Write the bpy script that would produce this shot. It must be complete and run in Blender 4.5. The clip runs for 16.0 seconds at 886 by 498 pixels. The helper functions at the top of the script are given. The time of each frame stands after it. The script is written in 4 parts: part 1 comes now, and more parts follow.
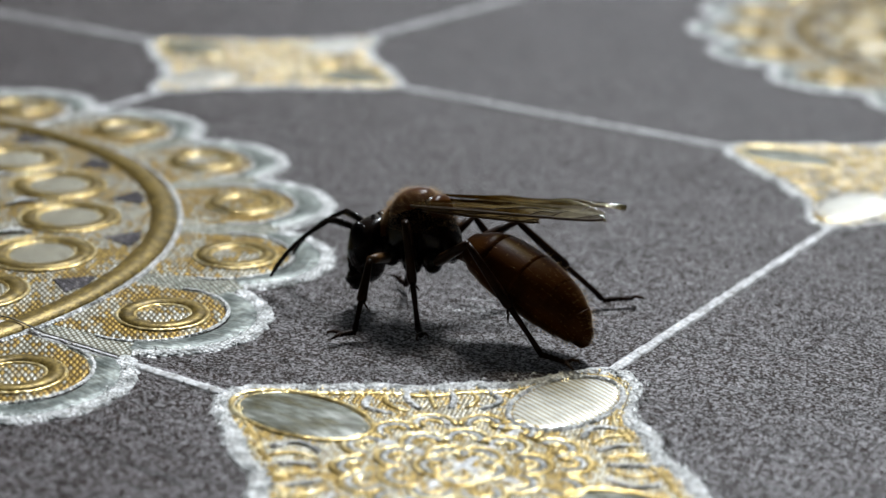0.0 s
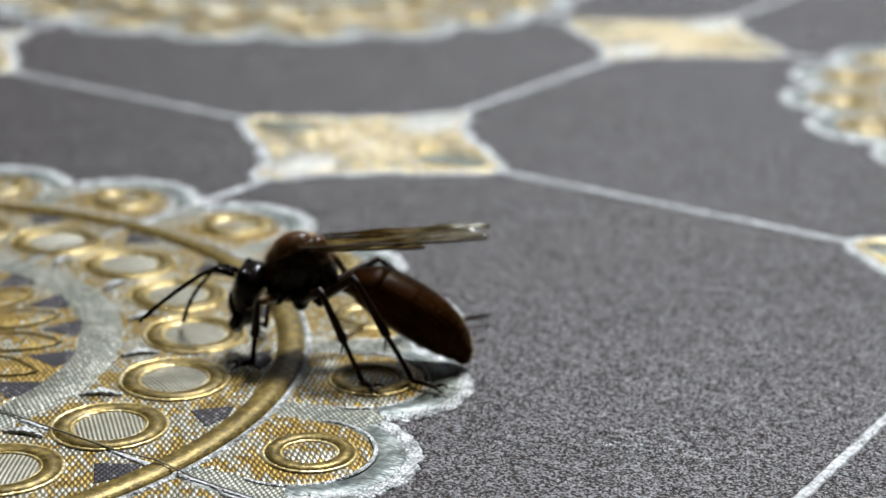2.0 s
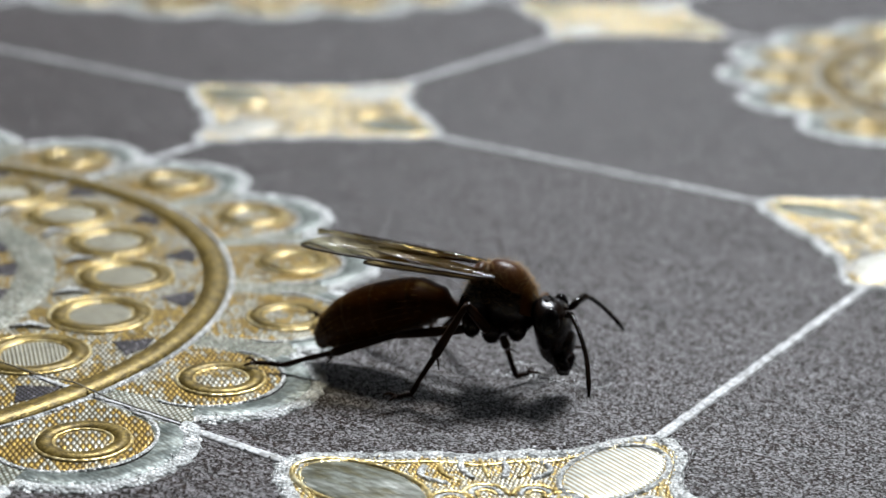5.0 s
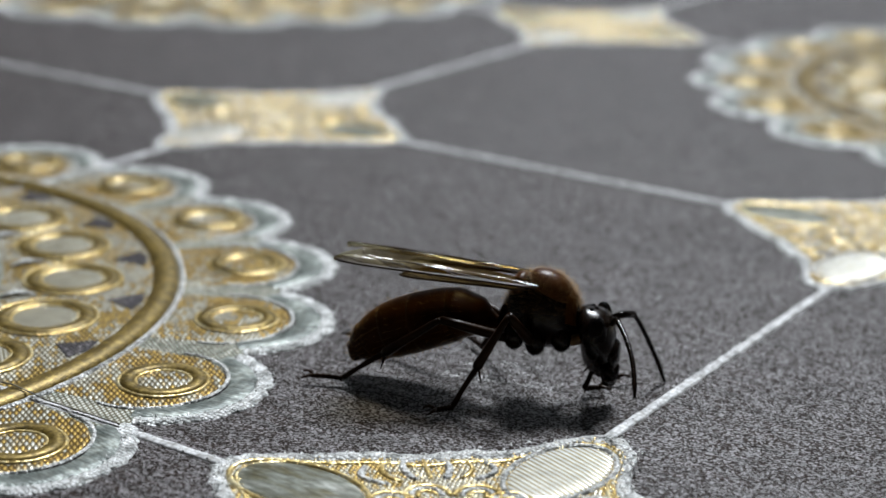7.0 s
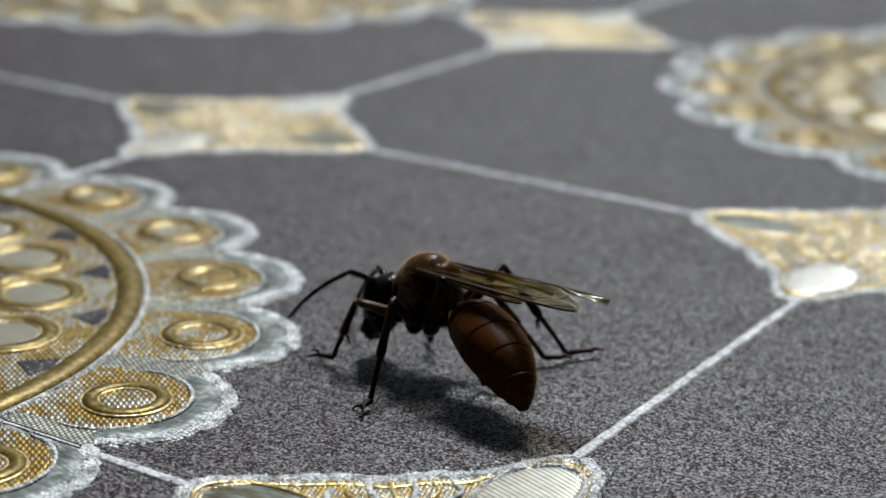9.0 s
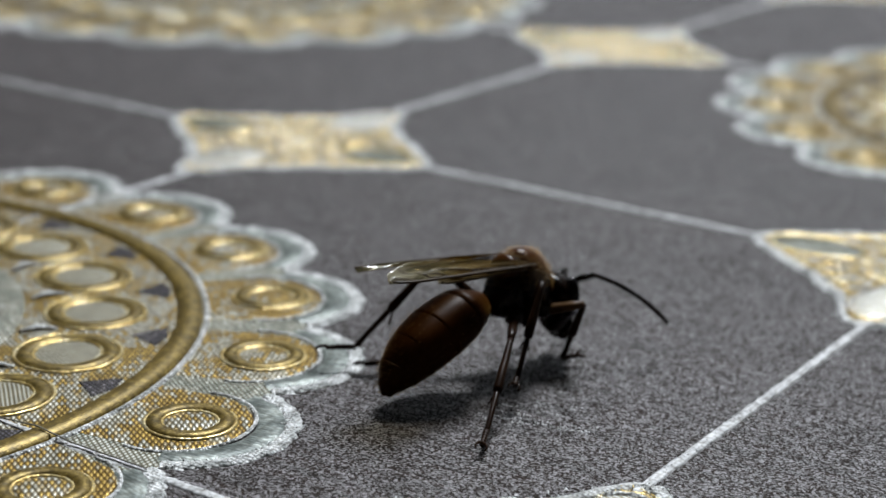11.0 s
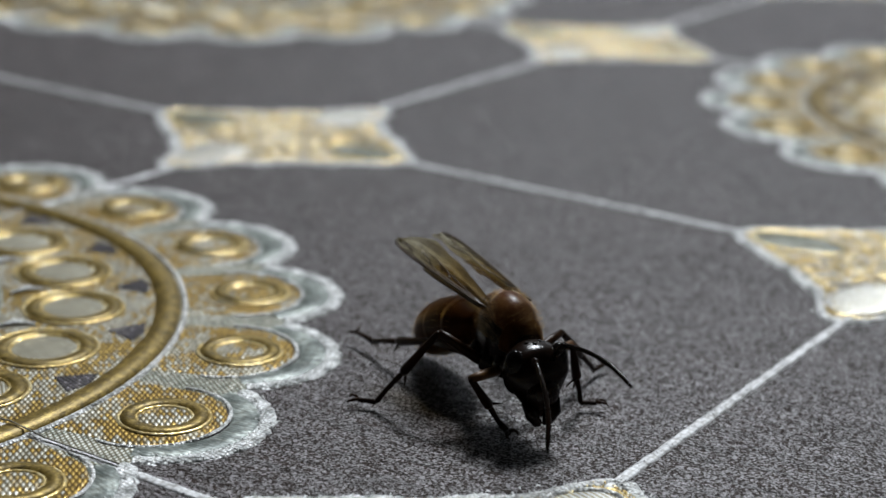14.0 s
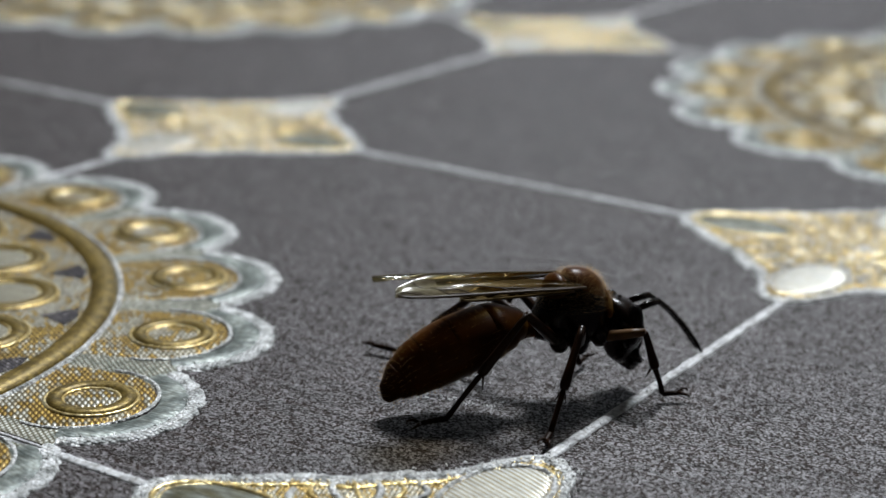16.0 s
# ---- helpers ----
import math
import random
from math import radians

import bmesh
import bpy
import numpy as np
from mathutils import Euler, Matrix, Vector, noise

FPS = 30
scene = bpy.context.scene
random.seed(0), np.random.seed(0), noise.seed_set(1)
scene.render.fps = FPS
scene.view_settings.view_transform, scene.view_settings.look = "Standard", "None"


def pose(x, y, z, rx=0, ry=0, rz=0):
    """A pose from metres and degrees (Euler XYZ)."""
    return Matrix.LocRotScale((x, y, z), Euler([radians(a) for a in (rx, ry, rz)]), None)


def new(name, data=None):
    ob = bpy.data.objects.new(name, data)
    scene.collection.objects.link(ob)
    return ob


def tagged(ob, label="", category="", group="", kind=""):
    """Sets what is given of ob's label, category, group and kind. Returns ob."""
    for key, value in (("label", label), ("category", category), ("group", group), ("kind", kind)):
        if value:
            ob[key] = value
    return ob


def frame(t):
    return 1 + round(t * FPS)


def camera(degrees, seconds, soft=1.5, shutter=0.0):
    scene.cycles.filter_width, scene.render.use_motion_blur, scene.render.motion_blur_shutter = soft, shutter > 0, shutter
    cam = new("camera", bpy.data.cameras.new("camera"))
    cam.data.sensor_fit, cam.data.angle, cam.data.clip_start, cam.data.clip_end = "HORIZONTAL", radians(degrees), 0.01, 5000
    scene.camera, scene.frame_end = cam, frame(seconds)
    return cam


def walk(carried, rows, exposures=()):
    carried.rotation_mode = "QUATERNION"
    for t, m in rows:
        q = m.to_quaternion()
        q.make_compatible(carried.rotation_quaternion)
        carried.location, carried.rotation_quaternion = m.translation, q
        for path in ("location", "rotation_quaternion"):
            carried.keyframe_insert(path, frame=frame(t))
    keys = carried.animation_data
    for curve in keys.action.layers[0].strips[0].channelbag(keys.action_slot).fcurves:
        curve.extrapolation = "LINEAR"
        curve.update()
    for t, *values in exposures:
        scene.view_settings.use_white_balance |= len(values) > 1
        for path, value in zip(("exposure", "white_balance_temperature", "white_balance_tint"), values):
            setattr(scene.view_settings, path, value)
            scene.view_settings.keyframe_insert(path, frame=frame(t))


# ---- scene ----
cam = camera(27.06, 16.0)
walk(cam, [
    (0, pose(0.1475, -0.1813, 0.0507, 72.11, -1.81, 34.09)),
    (0.5, pose(0.1474, -0.1814, 0.0507, 72.13, -1.78, 34.38)),
    (1, pose(0.1440, -0.1837, 0.0536, 72.16, -1.79, 34.54)),
    (1.5, pose(0.1385, -0.1824, 0.0561, 72.24, -1.77, 34.49)),
    (2, pose(0.1347, -0.1818, 0.0591, 72.16, -1.47, 34.51)),
    (2.5, pose(0.1283, -0.1853, 0.0568, 72.43, -1.81, 34.52)),
    (3, pose(0.1285, -0.1893, 0.0576, 72.53, -1.96, 34.75)),
    (3.5, pose(0.1362, -0.1914, 0.0555, 72.25, -2.19, 34.91)),
    (4, pose(0.1387, -0.1868, 0.0570, 72.63, -1.95, 34.90)),
    (4.5, pose(0.1438, -0.1856, 0.0558, 72.38, -2.20, 34.99)),
    (4.7, pose(0.1460, -0.1860, 0.0568, 72.30, -2.01, 34.64)),
    (6.8, pose(0.1479, -0.1808, 0.0556, 72.60, -1.63, 34.50)),
    (7, pose(0.1488, -0.1812, 0.0542, 72.98, -1.71, 34.48)),
    (7.5, pose(0.1485, -0.1791, 0.0549, 72.85, -1.61, 34.22)),
    (8, pose(0.1482, -0.1772, 0.0531, 72.68, -1.73, 33.71)),
    (8.5, pose(0.1490, -0.1762, 0.0531, 72.60, -1.63, 33.45)),
    (9, pose(0.1479, -0.1794, 0.0554, 72.85, -1.87, 33.56)),
    (9.5, pose(0.1432, -0.1804, 0.0537, 72.93, -1.71, 33.60)),
    (9.7, pose(0.1423, -0.1798, 0.0536, 72.95, -1.62, 33.98)),
    (11.8, pose(0.1481, -0.1790, 0.0577, 73.22, -2.00, 34.73)),
    (12, pose(0.1489, -0.1788, 0.0580, 73.10, -2.00, 34.67)),
    (12.5, pose(0.1491, -0.1784, 0.0556, 73.46, -1.74, 34.38)),
    (13, pose(0.1481, -0.1794, 0.0558, 72.93, -2.07, 34.63)),
    (13.5, pose(0.1472, -0.1795, 0.0561, 72.99, -2.18, 34.54)),
    (14, pose(0.1463, -0.1782, 0.0558, 73.02, -2.06, 34.73)),
    (14.5, pose(0.1464, -0.1770, 0.0558, 73.15, -1.96, 34.77)),
    (15, pose(0.1475, -0.1768, 0.0562, 73.25, -1.85, 34.81)),
    (15.5, pose(0.1479, -0.1763, 0.0546, 73.11, -1.64, 34.72)),
    (16, pose(0.1498, -0.1753, 0.0534, 73.26, -1.70, 34.15)),
], exposures=[(0, 0.0), (0.5, 0.02), (1, 0.15), (1.5, 0.26), (2, 0.14), (2.5, 0.36), (3, 0.44), (3.5, 0.5), (4, 0.38), (4.5, 0.24), (7, -0.09), (9, -0.16), (12, -0.23), (16, -0.24)])
cam.data.dof.use_dof = True
cam.data.dof.focus_distance = 0.140
cam.data.dof.aperture_fstop = 33.0

# ---- world and light ----
# The view runs along the room's y axis, towards the wall with the window.
TABLE_H = 0.75
world = bpy.data.worlds.new("sky")
scene.world = world
world.use_nodes = True
wn = world.node_tree
sky = wn.nodes.new("ShaderNodeTexSky")
sky.sky_type, sky.sun_disc = "NISHITA", False
sky.sun_elevation, sky.sun_rotation = radians(48), radians(200)
wn.links.new(sky.outputs[0], wn.nodes["Background"].inputs[0])
wn.nodes["Background"].inputs[1].default_value = 0.05

ROOM = Matrix.Translation((0.06, -0.06, 0)) @ Matrix.Rotation(radians(34), 4, "Z")   # local x: right, y: away


WIN_Y = 2.00          # the window wall
WIN_X0, WIN_X1, WIN_Z0, WIN_Z1 = -0.22, 1.45, 0.33, 0.82
lamp = new("window_daylight", bpy.data.lights.new("window_daylight", "AREA"))
lamp.data.shape, lamp.data.size, lamp.data.size_y = "RECTANGLE", WIN_X1 - WIN_X0 - 0.1, WIN_Z1 - WIN_Z0 - 0.1
lamp.data.energy, lamp.data.color = 0.5, (0.95, 0.975, 1.0)
lamp.matrix_world = ROOM @ pose((WIN_X0 + WIN_X1) / 2, WIN_Y + 0.06, (WIN_Z0 + WIN_Z1) / 2, -90, 0, 0)

top = new("ceiling_lamp", bpy.data.lights.new("ceiling_lamp", "AREA"))
top.data.shape, top.data.size = "SQUARE", 0.50
top.data.energy, top.data.color = 99.0, (0.880, 0.940, 1.0)
CEILING_Z = 1.75
LAMP_X, LAMP_Y, LAMP_Z = 0.27, 1.17, CEILING_Z - 0.05
top.matrix_world = ROOM @ pose(LAMP_X, LAMP_Y, LAMP_Z)


# ---- materials ----
def shader(name):
    m = bpy.data.materials.new(name)
    m.use_nodes = True
    t = m.node_tree
    return m, t, t.nodes["Principled BSDF"]


def node(t, kind, **values):
    n = t.nodes.new("ShaderNode" + kind)
    for k, v in values.items():
        n.inputs[k.replace("_", " ")].default_value = v
    return n


def ramp(t, source, stops):
    r = t.nodes.new("ShaderNodeValToRGB")
    while len(r.color_ramp.elements) < len(stops):
        r.color_ramp.elements.new(0.5)
    for e, (p, c) in zip(r.color_ramp.elements, stops):
        e.position, e.color = p, (*c, 1)
    t.links.new(source, r.inputs[0])
    return r.outputs[0]


def blend(t, factor, a, b, how="MIX"):
    m = t.nodes.new("ShaderNodeMix")
    m.data_type, m.blend_type = "RGBA", how
    if isinstance(factor, float):
        m.inputs[0].default_value = factor
    else:
        t.links.new(factor, m.inputs[0])
    for i, v in ((6, a), (7, b)):
        if isinstance(v, tuple):
            m.inputs[i].default_value = (*v, 1)
        else:
            t.links.new(v, m.inputs[i])
    return m.outputs[2]


def bumped(t, p, height, strength, distance):
    b = node(t, "Bump", Strength=strength, Distance=distance)
    t.links.new(height, b.inputs["Height"])
    t.links.new(b.outputs[0], p.inputs["Normal"])
    return b


def mapped(t, scale, rotation=0.0):
    c = t.nodes.new("ShaderNodeTexCoord")
    m = t.nodes.new("ShaderNodeMapping")
    m.inputs["Scale"].default_value = scale
    m.inputs["Rotation"].default_value = (0, 0, radians(rotation))
    t.links.new(c.outputs["Object"], m.inputs[0])
    return m.outputs[0]


def cloth_material():
    """Dark violet-brown ground of fine ribs along x, with a shiny pebbled weave that catches the window; part of its
    sparkle is painted as pale specks.
    """
    m, t, p = shader("crepe_ground")
    co = mapped(t, (1, 1, 1))
    speck = node(t, "TexVoronoi", Scale=6200.0)
    grain = node(t, "TexNoise", Scale=5200.0, Detail=2.0, Roughness=0.6)
    broad = node(t, "TexNoise", Scale=30.0, Detail=3.0)
    lines = node(t, "TexNoise", Scale=1.0, Detail=2.0)
    thread = t.nodes.new("ShaderNodeMapping")
    thread.inputs["Scale"].default_value = (130, 2300, 1)
    t.links.new(co, thread.inputs[0])
    t.links.new(thread.outputs[0], lines.inputs["Vector"])
    for n in (speck, grain, broad):
        t.links.new(co, n.inputs["Vector"])
    value = t.nodes.new("ShaderNodeSeparateColor")
    t.links.new(speck.outputs["Color"], value.inputs[0])
    mixv = t.nodes.new("ShaderNodeMath")
    mixv.operation = "MULTIPLY_ADD"
    mixv.inputs[1].default_value = 0.7
    half = t.nodes.new("ShaderNodeMath")
    half.operation = "MULTIPLY"
    half.inputs[1].default_value = 0.3
    t.links.new(grain.outputs[0], half.inputs[0])
    t.links.new(value.outputs[0], mixv.inputs[0])
    t.links.new(half.outputs[0], mixv.inputs[2])
    # the two palest stops paint the weave's glints into the base colour
    c = ramp(t, mixv.outputs[0], [(0.22, (0.016, 0.0095, 0.0062)), (0.50, (0.0265, 0.0185, 0.0160)), (0.64, (0.058, 0.048, 0.051)), (0.80, (0.150, 0.134, 0.148))])
    tone = ramp(t, broad.outputs[0], [(0.3, (0.86, 0.85, 0.86)), (0.7, (1.0, 1.0, 1.0))])
    warp = ramp(t, lines.outputs[0], [(0.36, (0.45, 0.42, 0.38)), (0.64, (1.25, 1.22, 1.18))])
    c = blend(t, 1.0, blend(t, 1.0, c, tone, "MULTIPLY"), warp, "MULTIPLY")
    t.links.new(c, p.inputs["Base Color"])
    t.links.new(ramp(t, value.outputs[1], [(0.0, (0.58, 0.58, 0.58)), (1.0, (0.38, 0.38, 0.38))]), p.inputs["Roughness"])
    t.links.new(ramp(t, mixv.outputs[0], [(0.44, (0.03, 0.03, 0.03)), (0.78, (1.0, 1.0, 1.0))]), p.inputs["Specular IOR Level"])
    bumped(t, p, mixv.outputs[0], 0.9, 0.00013)
    return m


def thread_material(name, dark, mid, light, metal, rough, scale=1500.0, turn=0.0, stretch=(1, 1, 1), bump=0.7, depth=0.00012):
    """Woven metallic or silk thread: small rounded stitches, uneven in tone."""
    m, t, p = shader(name)
    co = mapped(t, stretch, turn)
    cell = node(t, "TexVoronoi", Scale=scale)
    cell.inputs["Randomness"].default_value = 0.55
    fleck = node(t, "TexNoise", Scale=scale * 0.35, Detail=3.0)
    broad = node(t, "TexNoise", Scale=160.0, Detail=2.0)
    for n in (cell, fleck, broad):
        t.links.new(co, n.inputs["Vector"])
    base = ramp(t, fleck.outputs[0], [(0.32, dark), (0.5, mid), (0.68, light)])
    tone = ramp(t, broad.outputs[0], [(0.3, (0.75, 0.75, 0.75)), (0.7, (1, 1, 1))])
    gap = ramp(t, cell.outputs["Distance"], [(0.35, (1, 1, 1)), (0.75, (0.55, 0.53, 0.50))])
    c = blend(t, 1.0, base, tone, "MULTIPLY")
    t.links.new(blend(t, 1.0, c, gap, "MULTIPLY"), p.inputs["Base Color"])
    p.inputs["Metallic"].default_value = metal
    p.inputs["Roughness"].default_value = rough
    inv = t.nodes.new("ShaderNodeMath")
    inv.operation = "SUBTRACT"
    inv.inputs[0].default_value = 1.0
    t.links.new(cell.outputs["Distance"], inv.inputs[1])
    p.inputs["Specular IOR Level"].default_value = 0.2
    bumped(t, p, inv.outputs[0], bump, depth)
    return m


def stitched_material(name, gold, silver, share, metal, rough, w=0.00046, h=0.00130, turn=-45.0):
    """Brocade of small rounded stitches in staggered rows, gold shading into silver in patches."""
    m, t, p = shader(name)
    place = t.nodes.new("ShaderNodeNewGeometry")
    spin = t.nodes.new("ShaderNodeMapping")
    spin.inputs["Rotation"].default_value = (0, 0, radians(turn))
    t.links.new(place.outputs["Position"], spin.inputs[0])
    size = t.nodes.new("ShaderNodeMapping")
    size.inputs["Scale"].default_value = (1.0 / w, 1.0 / h, 0.0)
    t.links.new(spin.outputs[0], size.inputs[0])
    stagger = t.nodes.new("ShaderNodeMapping")
    stagger.inputs["Rotation"].default_value = (0, 0, radians(45))
    stagger.inputs["Scale"].default_value = (1.41, 1.41, 0.0)
    t.links.new(size.outputs[0], stagger.inputs[0])
    cell = node(t, "TexVoronoi", Scale=1.0, Randomness=0.12)
    cell.voronoi_dimensions = "2D"
    t.links.new(stagger.outputs[0], cell.inputs["Vector"])
    patch = node(t, "TexNoise", Scale=190.0, Detail=2.0)
    fine = node(t, "TexNoise", Scale=2600.0, Detail=2.0)
    for n in (patch, fine):
        t.links.new(place.outputs["Position"], n.inputs["Vector"])
    value = t.nodes.new("ShaderNodeSeparateColor")
    t.links.new(cell.outputs["Color"], value.inputs[0])
    tilt = t.nodes.new("ShaderNodeMath")
    tilt.operation = "MULTIPLY_ADD"
    tilt.inputs[1].default_value = 0.34
    t.links.new(value.outputs[1], tilt.inputs[0])
    t.links.new(patch.outputs[0], tilt.inputs[2])
    mixf = ramp(t, tilt.outputs[0], [(share + 0.12, (0, 0, 0)), (share + 0.22, (1, 1, 1))])
    base = blend(t, mixf, gold, silver)
    gap = ramp(t, cell.outputs["Distance"], [(0.15, (1.12, 1.12, 1.12)), (0.32, (0.74, 0.70, 0.60)), (0.46, (0.24, 0.205, 0.14))])
    c = blend(t, 1.0, base, gap, "MULTIPLY")
    each = ramp(t, value.outputs[0], [(0.0, (0.62, 0.60, 0.56)), (1.0, (1.15, 1.15, 1.15))])
    tone = ramp(t, fine.outputs[0], [(0.3, (0.70, 0.70, 0.70)), (0.65, (1.1, 1.1, 1.1))])
    c = blend(t, 1.0, blend(t, 1.0, c, each, "MULTIPLY"), tone, "MULTIPLY")
    t.links.new(c, p.inputs["Base Color"])
    p.inputs["Metallic"].default_value = metal
    p.inputs["Roughness"].default_value = rough
    inv = t.nodes.new("ShaderNodeMath")
    inv.operation = "SUBTRACT"
    inv.inputs[0].default_value = 1.0
    t.links.new(cell.outputs["Distance"], inv.inputs[1])
    p.inputs["Specular IOR Level"].default_value = 0.12
    bumped(t, p, inv.outputs[0], 0.55, 0.00016)
    return m


def striped_material(name, base, line, metal, rough, pitch, turn):
    """Satin stitch: parallel threads with darker grooves."""
    m, t, p = shader(name)
    co = mapped(t, (1, 1, 1), turn)
    wave = node(t, "TexWave", Scale=1.0 / pitch / 3.14, Distortion=0.6, Detail=1.0)
    noise_ = node(t, "TexNoise", Scale=900.0, Detail=3.0)
    t.links.new(co, wave.inputs["Vector"])
    t.links.new(co, noise_.inputs["Vector"])
    c = ramp(t, wave.outputs[0], [(0.22, line), (0.58, base)])
    tone = ramp(t, noise_.outputs[0], [(0.3, (0.7, 0.7, 0.7)), (0.65, (1, 1, 1))])
    t.links.new(blend(t, 1.0, c, tone, "MULTIPLY"), p.inputs["Base Color"])
    p.inputs["Metallic"].default_value = metal
    p.inputs["Roughness"].default_value = rough
    bumped(t, p, wave.outputs[0], 0.5, 0.00015)
    return m


def plain_material(name, color, rough, metal=0.0, scale=40.0, amount=0.12, bump=0.1, depth=0.0004):
    m, t, p = shader(name)
    co = mapped(t, (1, 1, 1))
    n = node(t, "TexNoise", Scale=scale, Detail=5.0)
    t.links.new(co, n.inputs["Vector"])
    low = tuple(c * (1 - amount) for c in color)
    high = tuple(min(1, c * (1 + amount)) for c in color)
    t.links.new(ramp(t, n.outputs[0], [(0.3, low), (0.7, high)]), p.inputs["Base Color"])
    p.inputs["Roughness"].default_value = rough
    p.inputs["Metallic"].default_value = metal
    bumped(t, p, n.outputs[0], bump, depth)
    return m


def chitin_material(name, dark, light, rough, scale=400.0, coat=0.0, gloss=0.22):
    m, t, p = shader(name)
    co = mapped(t, (1, 1, 1))
    n = node(t, "TexNoise", Scale=scale, Detail=4.0)
    f = node(t, "TexNoise", Scale=6000.0, Detail=2.0)
    for k in (n, f):
        t.links.new(co, k.inputs["Vector"])
    t.links.new(ramp(t, n.outputs[0], [(0.3, dark), (0.7, light)]), p.inputs["Base Color"])
    p.inputs["Roughness"].default_value = rough
    p.inputs["Coat Weight"].default_value = coat
    p.inputs["Specular IOR Level"].default_value = gloss
    p.inputs["Subsurface Weight"].default_value = 0.0
    bumped(t, p, f.outputs[0], 0.3, 0.00004)
    return m


def wing_material():
    """Smoky amber membrane: part of the light passes, the rest glances off."""
    m, t, p = shader("wing_membrane")
    co = mapped(t, (1, 1, 1))
    n = node(t, "TexNoise", Scale=500.0, Detail=3.0)
    t.links.new(co, n.inputs["Vector"])
    axis = t.nodes.new("ShaderNodeSeparateXYZ")
    t.links.new(co, axis.inputs[0])
    along = t.nodes.new("ShaderNodeMath")
    along.operation = "MULTIPLY"
    along.inputs[1].default_value = -1 / 0.0163
    t.links.new(axis.outputs[0], along.inputs[0])
    tint = ramp(t, along.outputs[0], [(0.0, (0.05, 0.028, 0.007)), (0.45, (0.21, 0.14, 0.040)), (0.7, (0.26, 0.22, 0.11)), (1.0, (0.40, 0.37, 0.25))])
    t.links.new(blend(t, 1.0, tint, ramp(t, n.outputs[0], [(0.3, (0.55, 0.55, 0.55)), (0.65, (1.0, 1.0, 1.0))]), "MULTIPLY"), p.inputs["Base Color"])
    p.inputs["Roughness"].default_value = 0.16
    p.inputs["Coat Weight"].default_value = 1.0
    p.inputs["Coat Roughness"].default_value = 0.12
    clear = t.nodes.new("ShaderNodeBsdfTransparent")
    t.links.new(ramp(t, along.outputs[0], [(0.0, (0.42, 0.24, 0.06)), (0.5, (0.72, 0.54, 0.24)), (1.0, (0.90, 0.84, 0.66))]), clear.inputs[0])
    film_ = t.nodes.new("ShaderNodeMixShader")
    film_.inputs[0].default_value = 0.50
    t.links.new(clear.outputs[0], film_.inputs[1])
    t.links.new(p.outputs[0], film_.inputs[2])
    t.links.new(film_.outputs[0], t.nodes["Material Output"].inputs[0])
    crease = node(t, "TexNoise", Scale=1.0, Detail=2.0)
    long_ = t.nodes.new("ShaderNodeMapping")
    long_.inputs["Scale"].default_value = (420, 1700, 420)
    t.links.new(co, long_.inputs[0])
    t.links.new(long_.outputs[0], crease.inputs["Vector"])
    bumped(t, p, crease.outputs[0], 0.8, 0.0003)
    return m


CREPE = cloth_material()
GOLD = stitched_material("gold_brocade_stitch", (0.54, 0.37, 0.105), (0.62, 0.62, 0.57), 0.56, 0.45, 0.36)
GOLD_MIX = stitched_material("gold_and_silver_stitch", (0.53, 0.375, 0.115), (0.63, 0.63, 0.59), 0.47, 0.45, 0.36)
GOLD_PALE = stitched_material("pale_gold_stitch", (0.70, 0.51, 0.18), (0.80, 0.79, 0.72), 0.46, 0.45, 0.36, 0.00036, 0.00080, -45)
GOLD_CORD = thread_material("old_gold_cord", (0.115, 0.080, 0.017), (0.185, 0.125, 0.028), (0.33, 0.235, 0.062), 0.40, 0.40, 4200.0, 0, (1, 1, 1), 0.4, 0.00005)
GOLD_BRIGHT = thread_material("bright_gold_thread", (0.46, 0.32, 0.10), (0.80, 0.60, 0.24), (0.97, 0.86, 0.54), 0.55, 0.30, 1700.0, 0, (1, 1, 1), 0.7, 0.0001)
SILVER = stitched_material("silver_brocade_stitch", (0.33, 0.36, 0.335), (0.54, 0.56, 0.54), 0.50, 0.2, 0.45, 0.00045, 0.0008, -30)
SILVER_RIM = thread_material("white_silver_fringe", (0.30, 0.31, 0.30), (0.68, 0.69, 0.68), (0.94, 0.94, 0.94), 0.1, 0.36, 2700.0, 0, (1, 1, 1), 1.0, 0.00022)
SILVER_GREEN = thread_material("grey_green_silk", (0.085, 0.102, 0.092), (0.20, 0.226, 0.208), (0.46, 0.50, 0.46), 0.15, 0.42, 2600.0, 0, (0.5, 1, 1), 0.7, 0.0001)
WHITE_SATIN = striped_material("white_satin_stitch", (0.80, 0.80, 0.76), (0.42, 0.34, 0.16), 0.27, 0.40, 0.00048, 20)
WHITE_SATIN.node_tree.nodes["Principled BSDF"].inputs["Specular IOR Level"].default_value = 0.9
WHITE_SATIN.node_tree.nodes["Principled BSDF"].inputs["Coat Weight"].default_value = 1.0
WHITE_SATIN.node_tree.nodes["Principled BSDF"].inputs["Coat Roughness"].default_value = 0.10
GREEN_SATIN = thread_material("grey_green_satin_stitch", (0.11, 0.098, 0.046), (0.215, 0.228, 0.19), (0.52, 0.53, 0.48), 0.15, 0.40, 2400.0, 25, (0.35, 1, 1), 0.6, 0.0001)
PALE_SATIN = striped_material("pale_gold_satin_stitch", (0.40, 0.385, 0.31), (0.13, 0.098, 0.038), 0.15, 0.42, 0.00036, -45)
DARK_THREAD = plain_material("dark_olive_thread", (0.07, 0.06, 0.035), 0.6, 0.0, 900.0, 0.4)
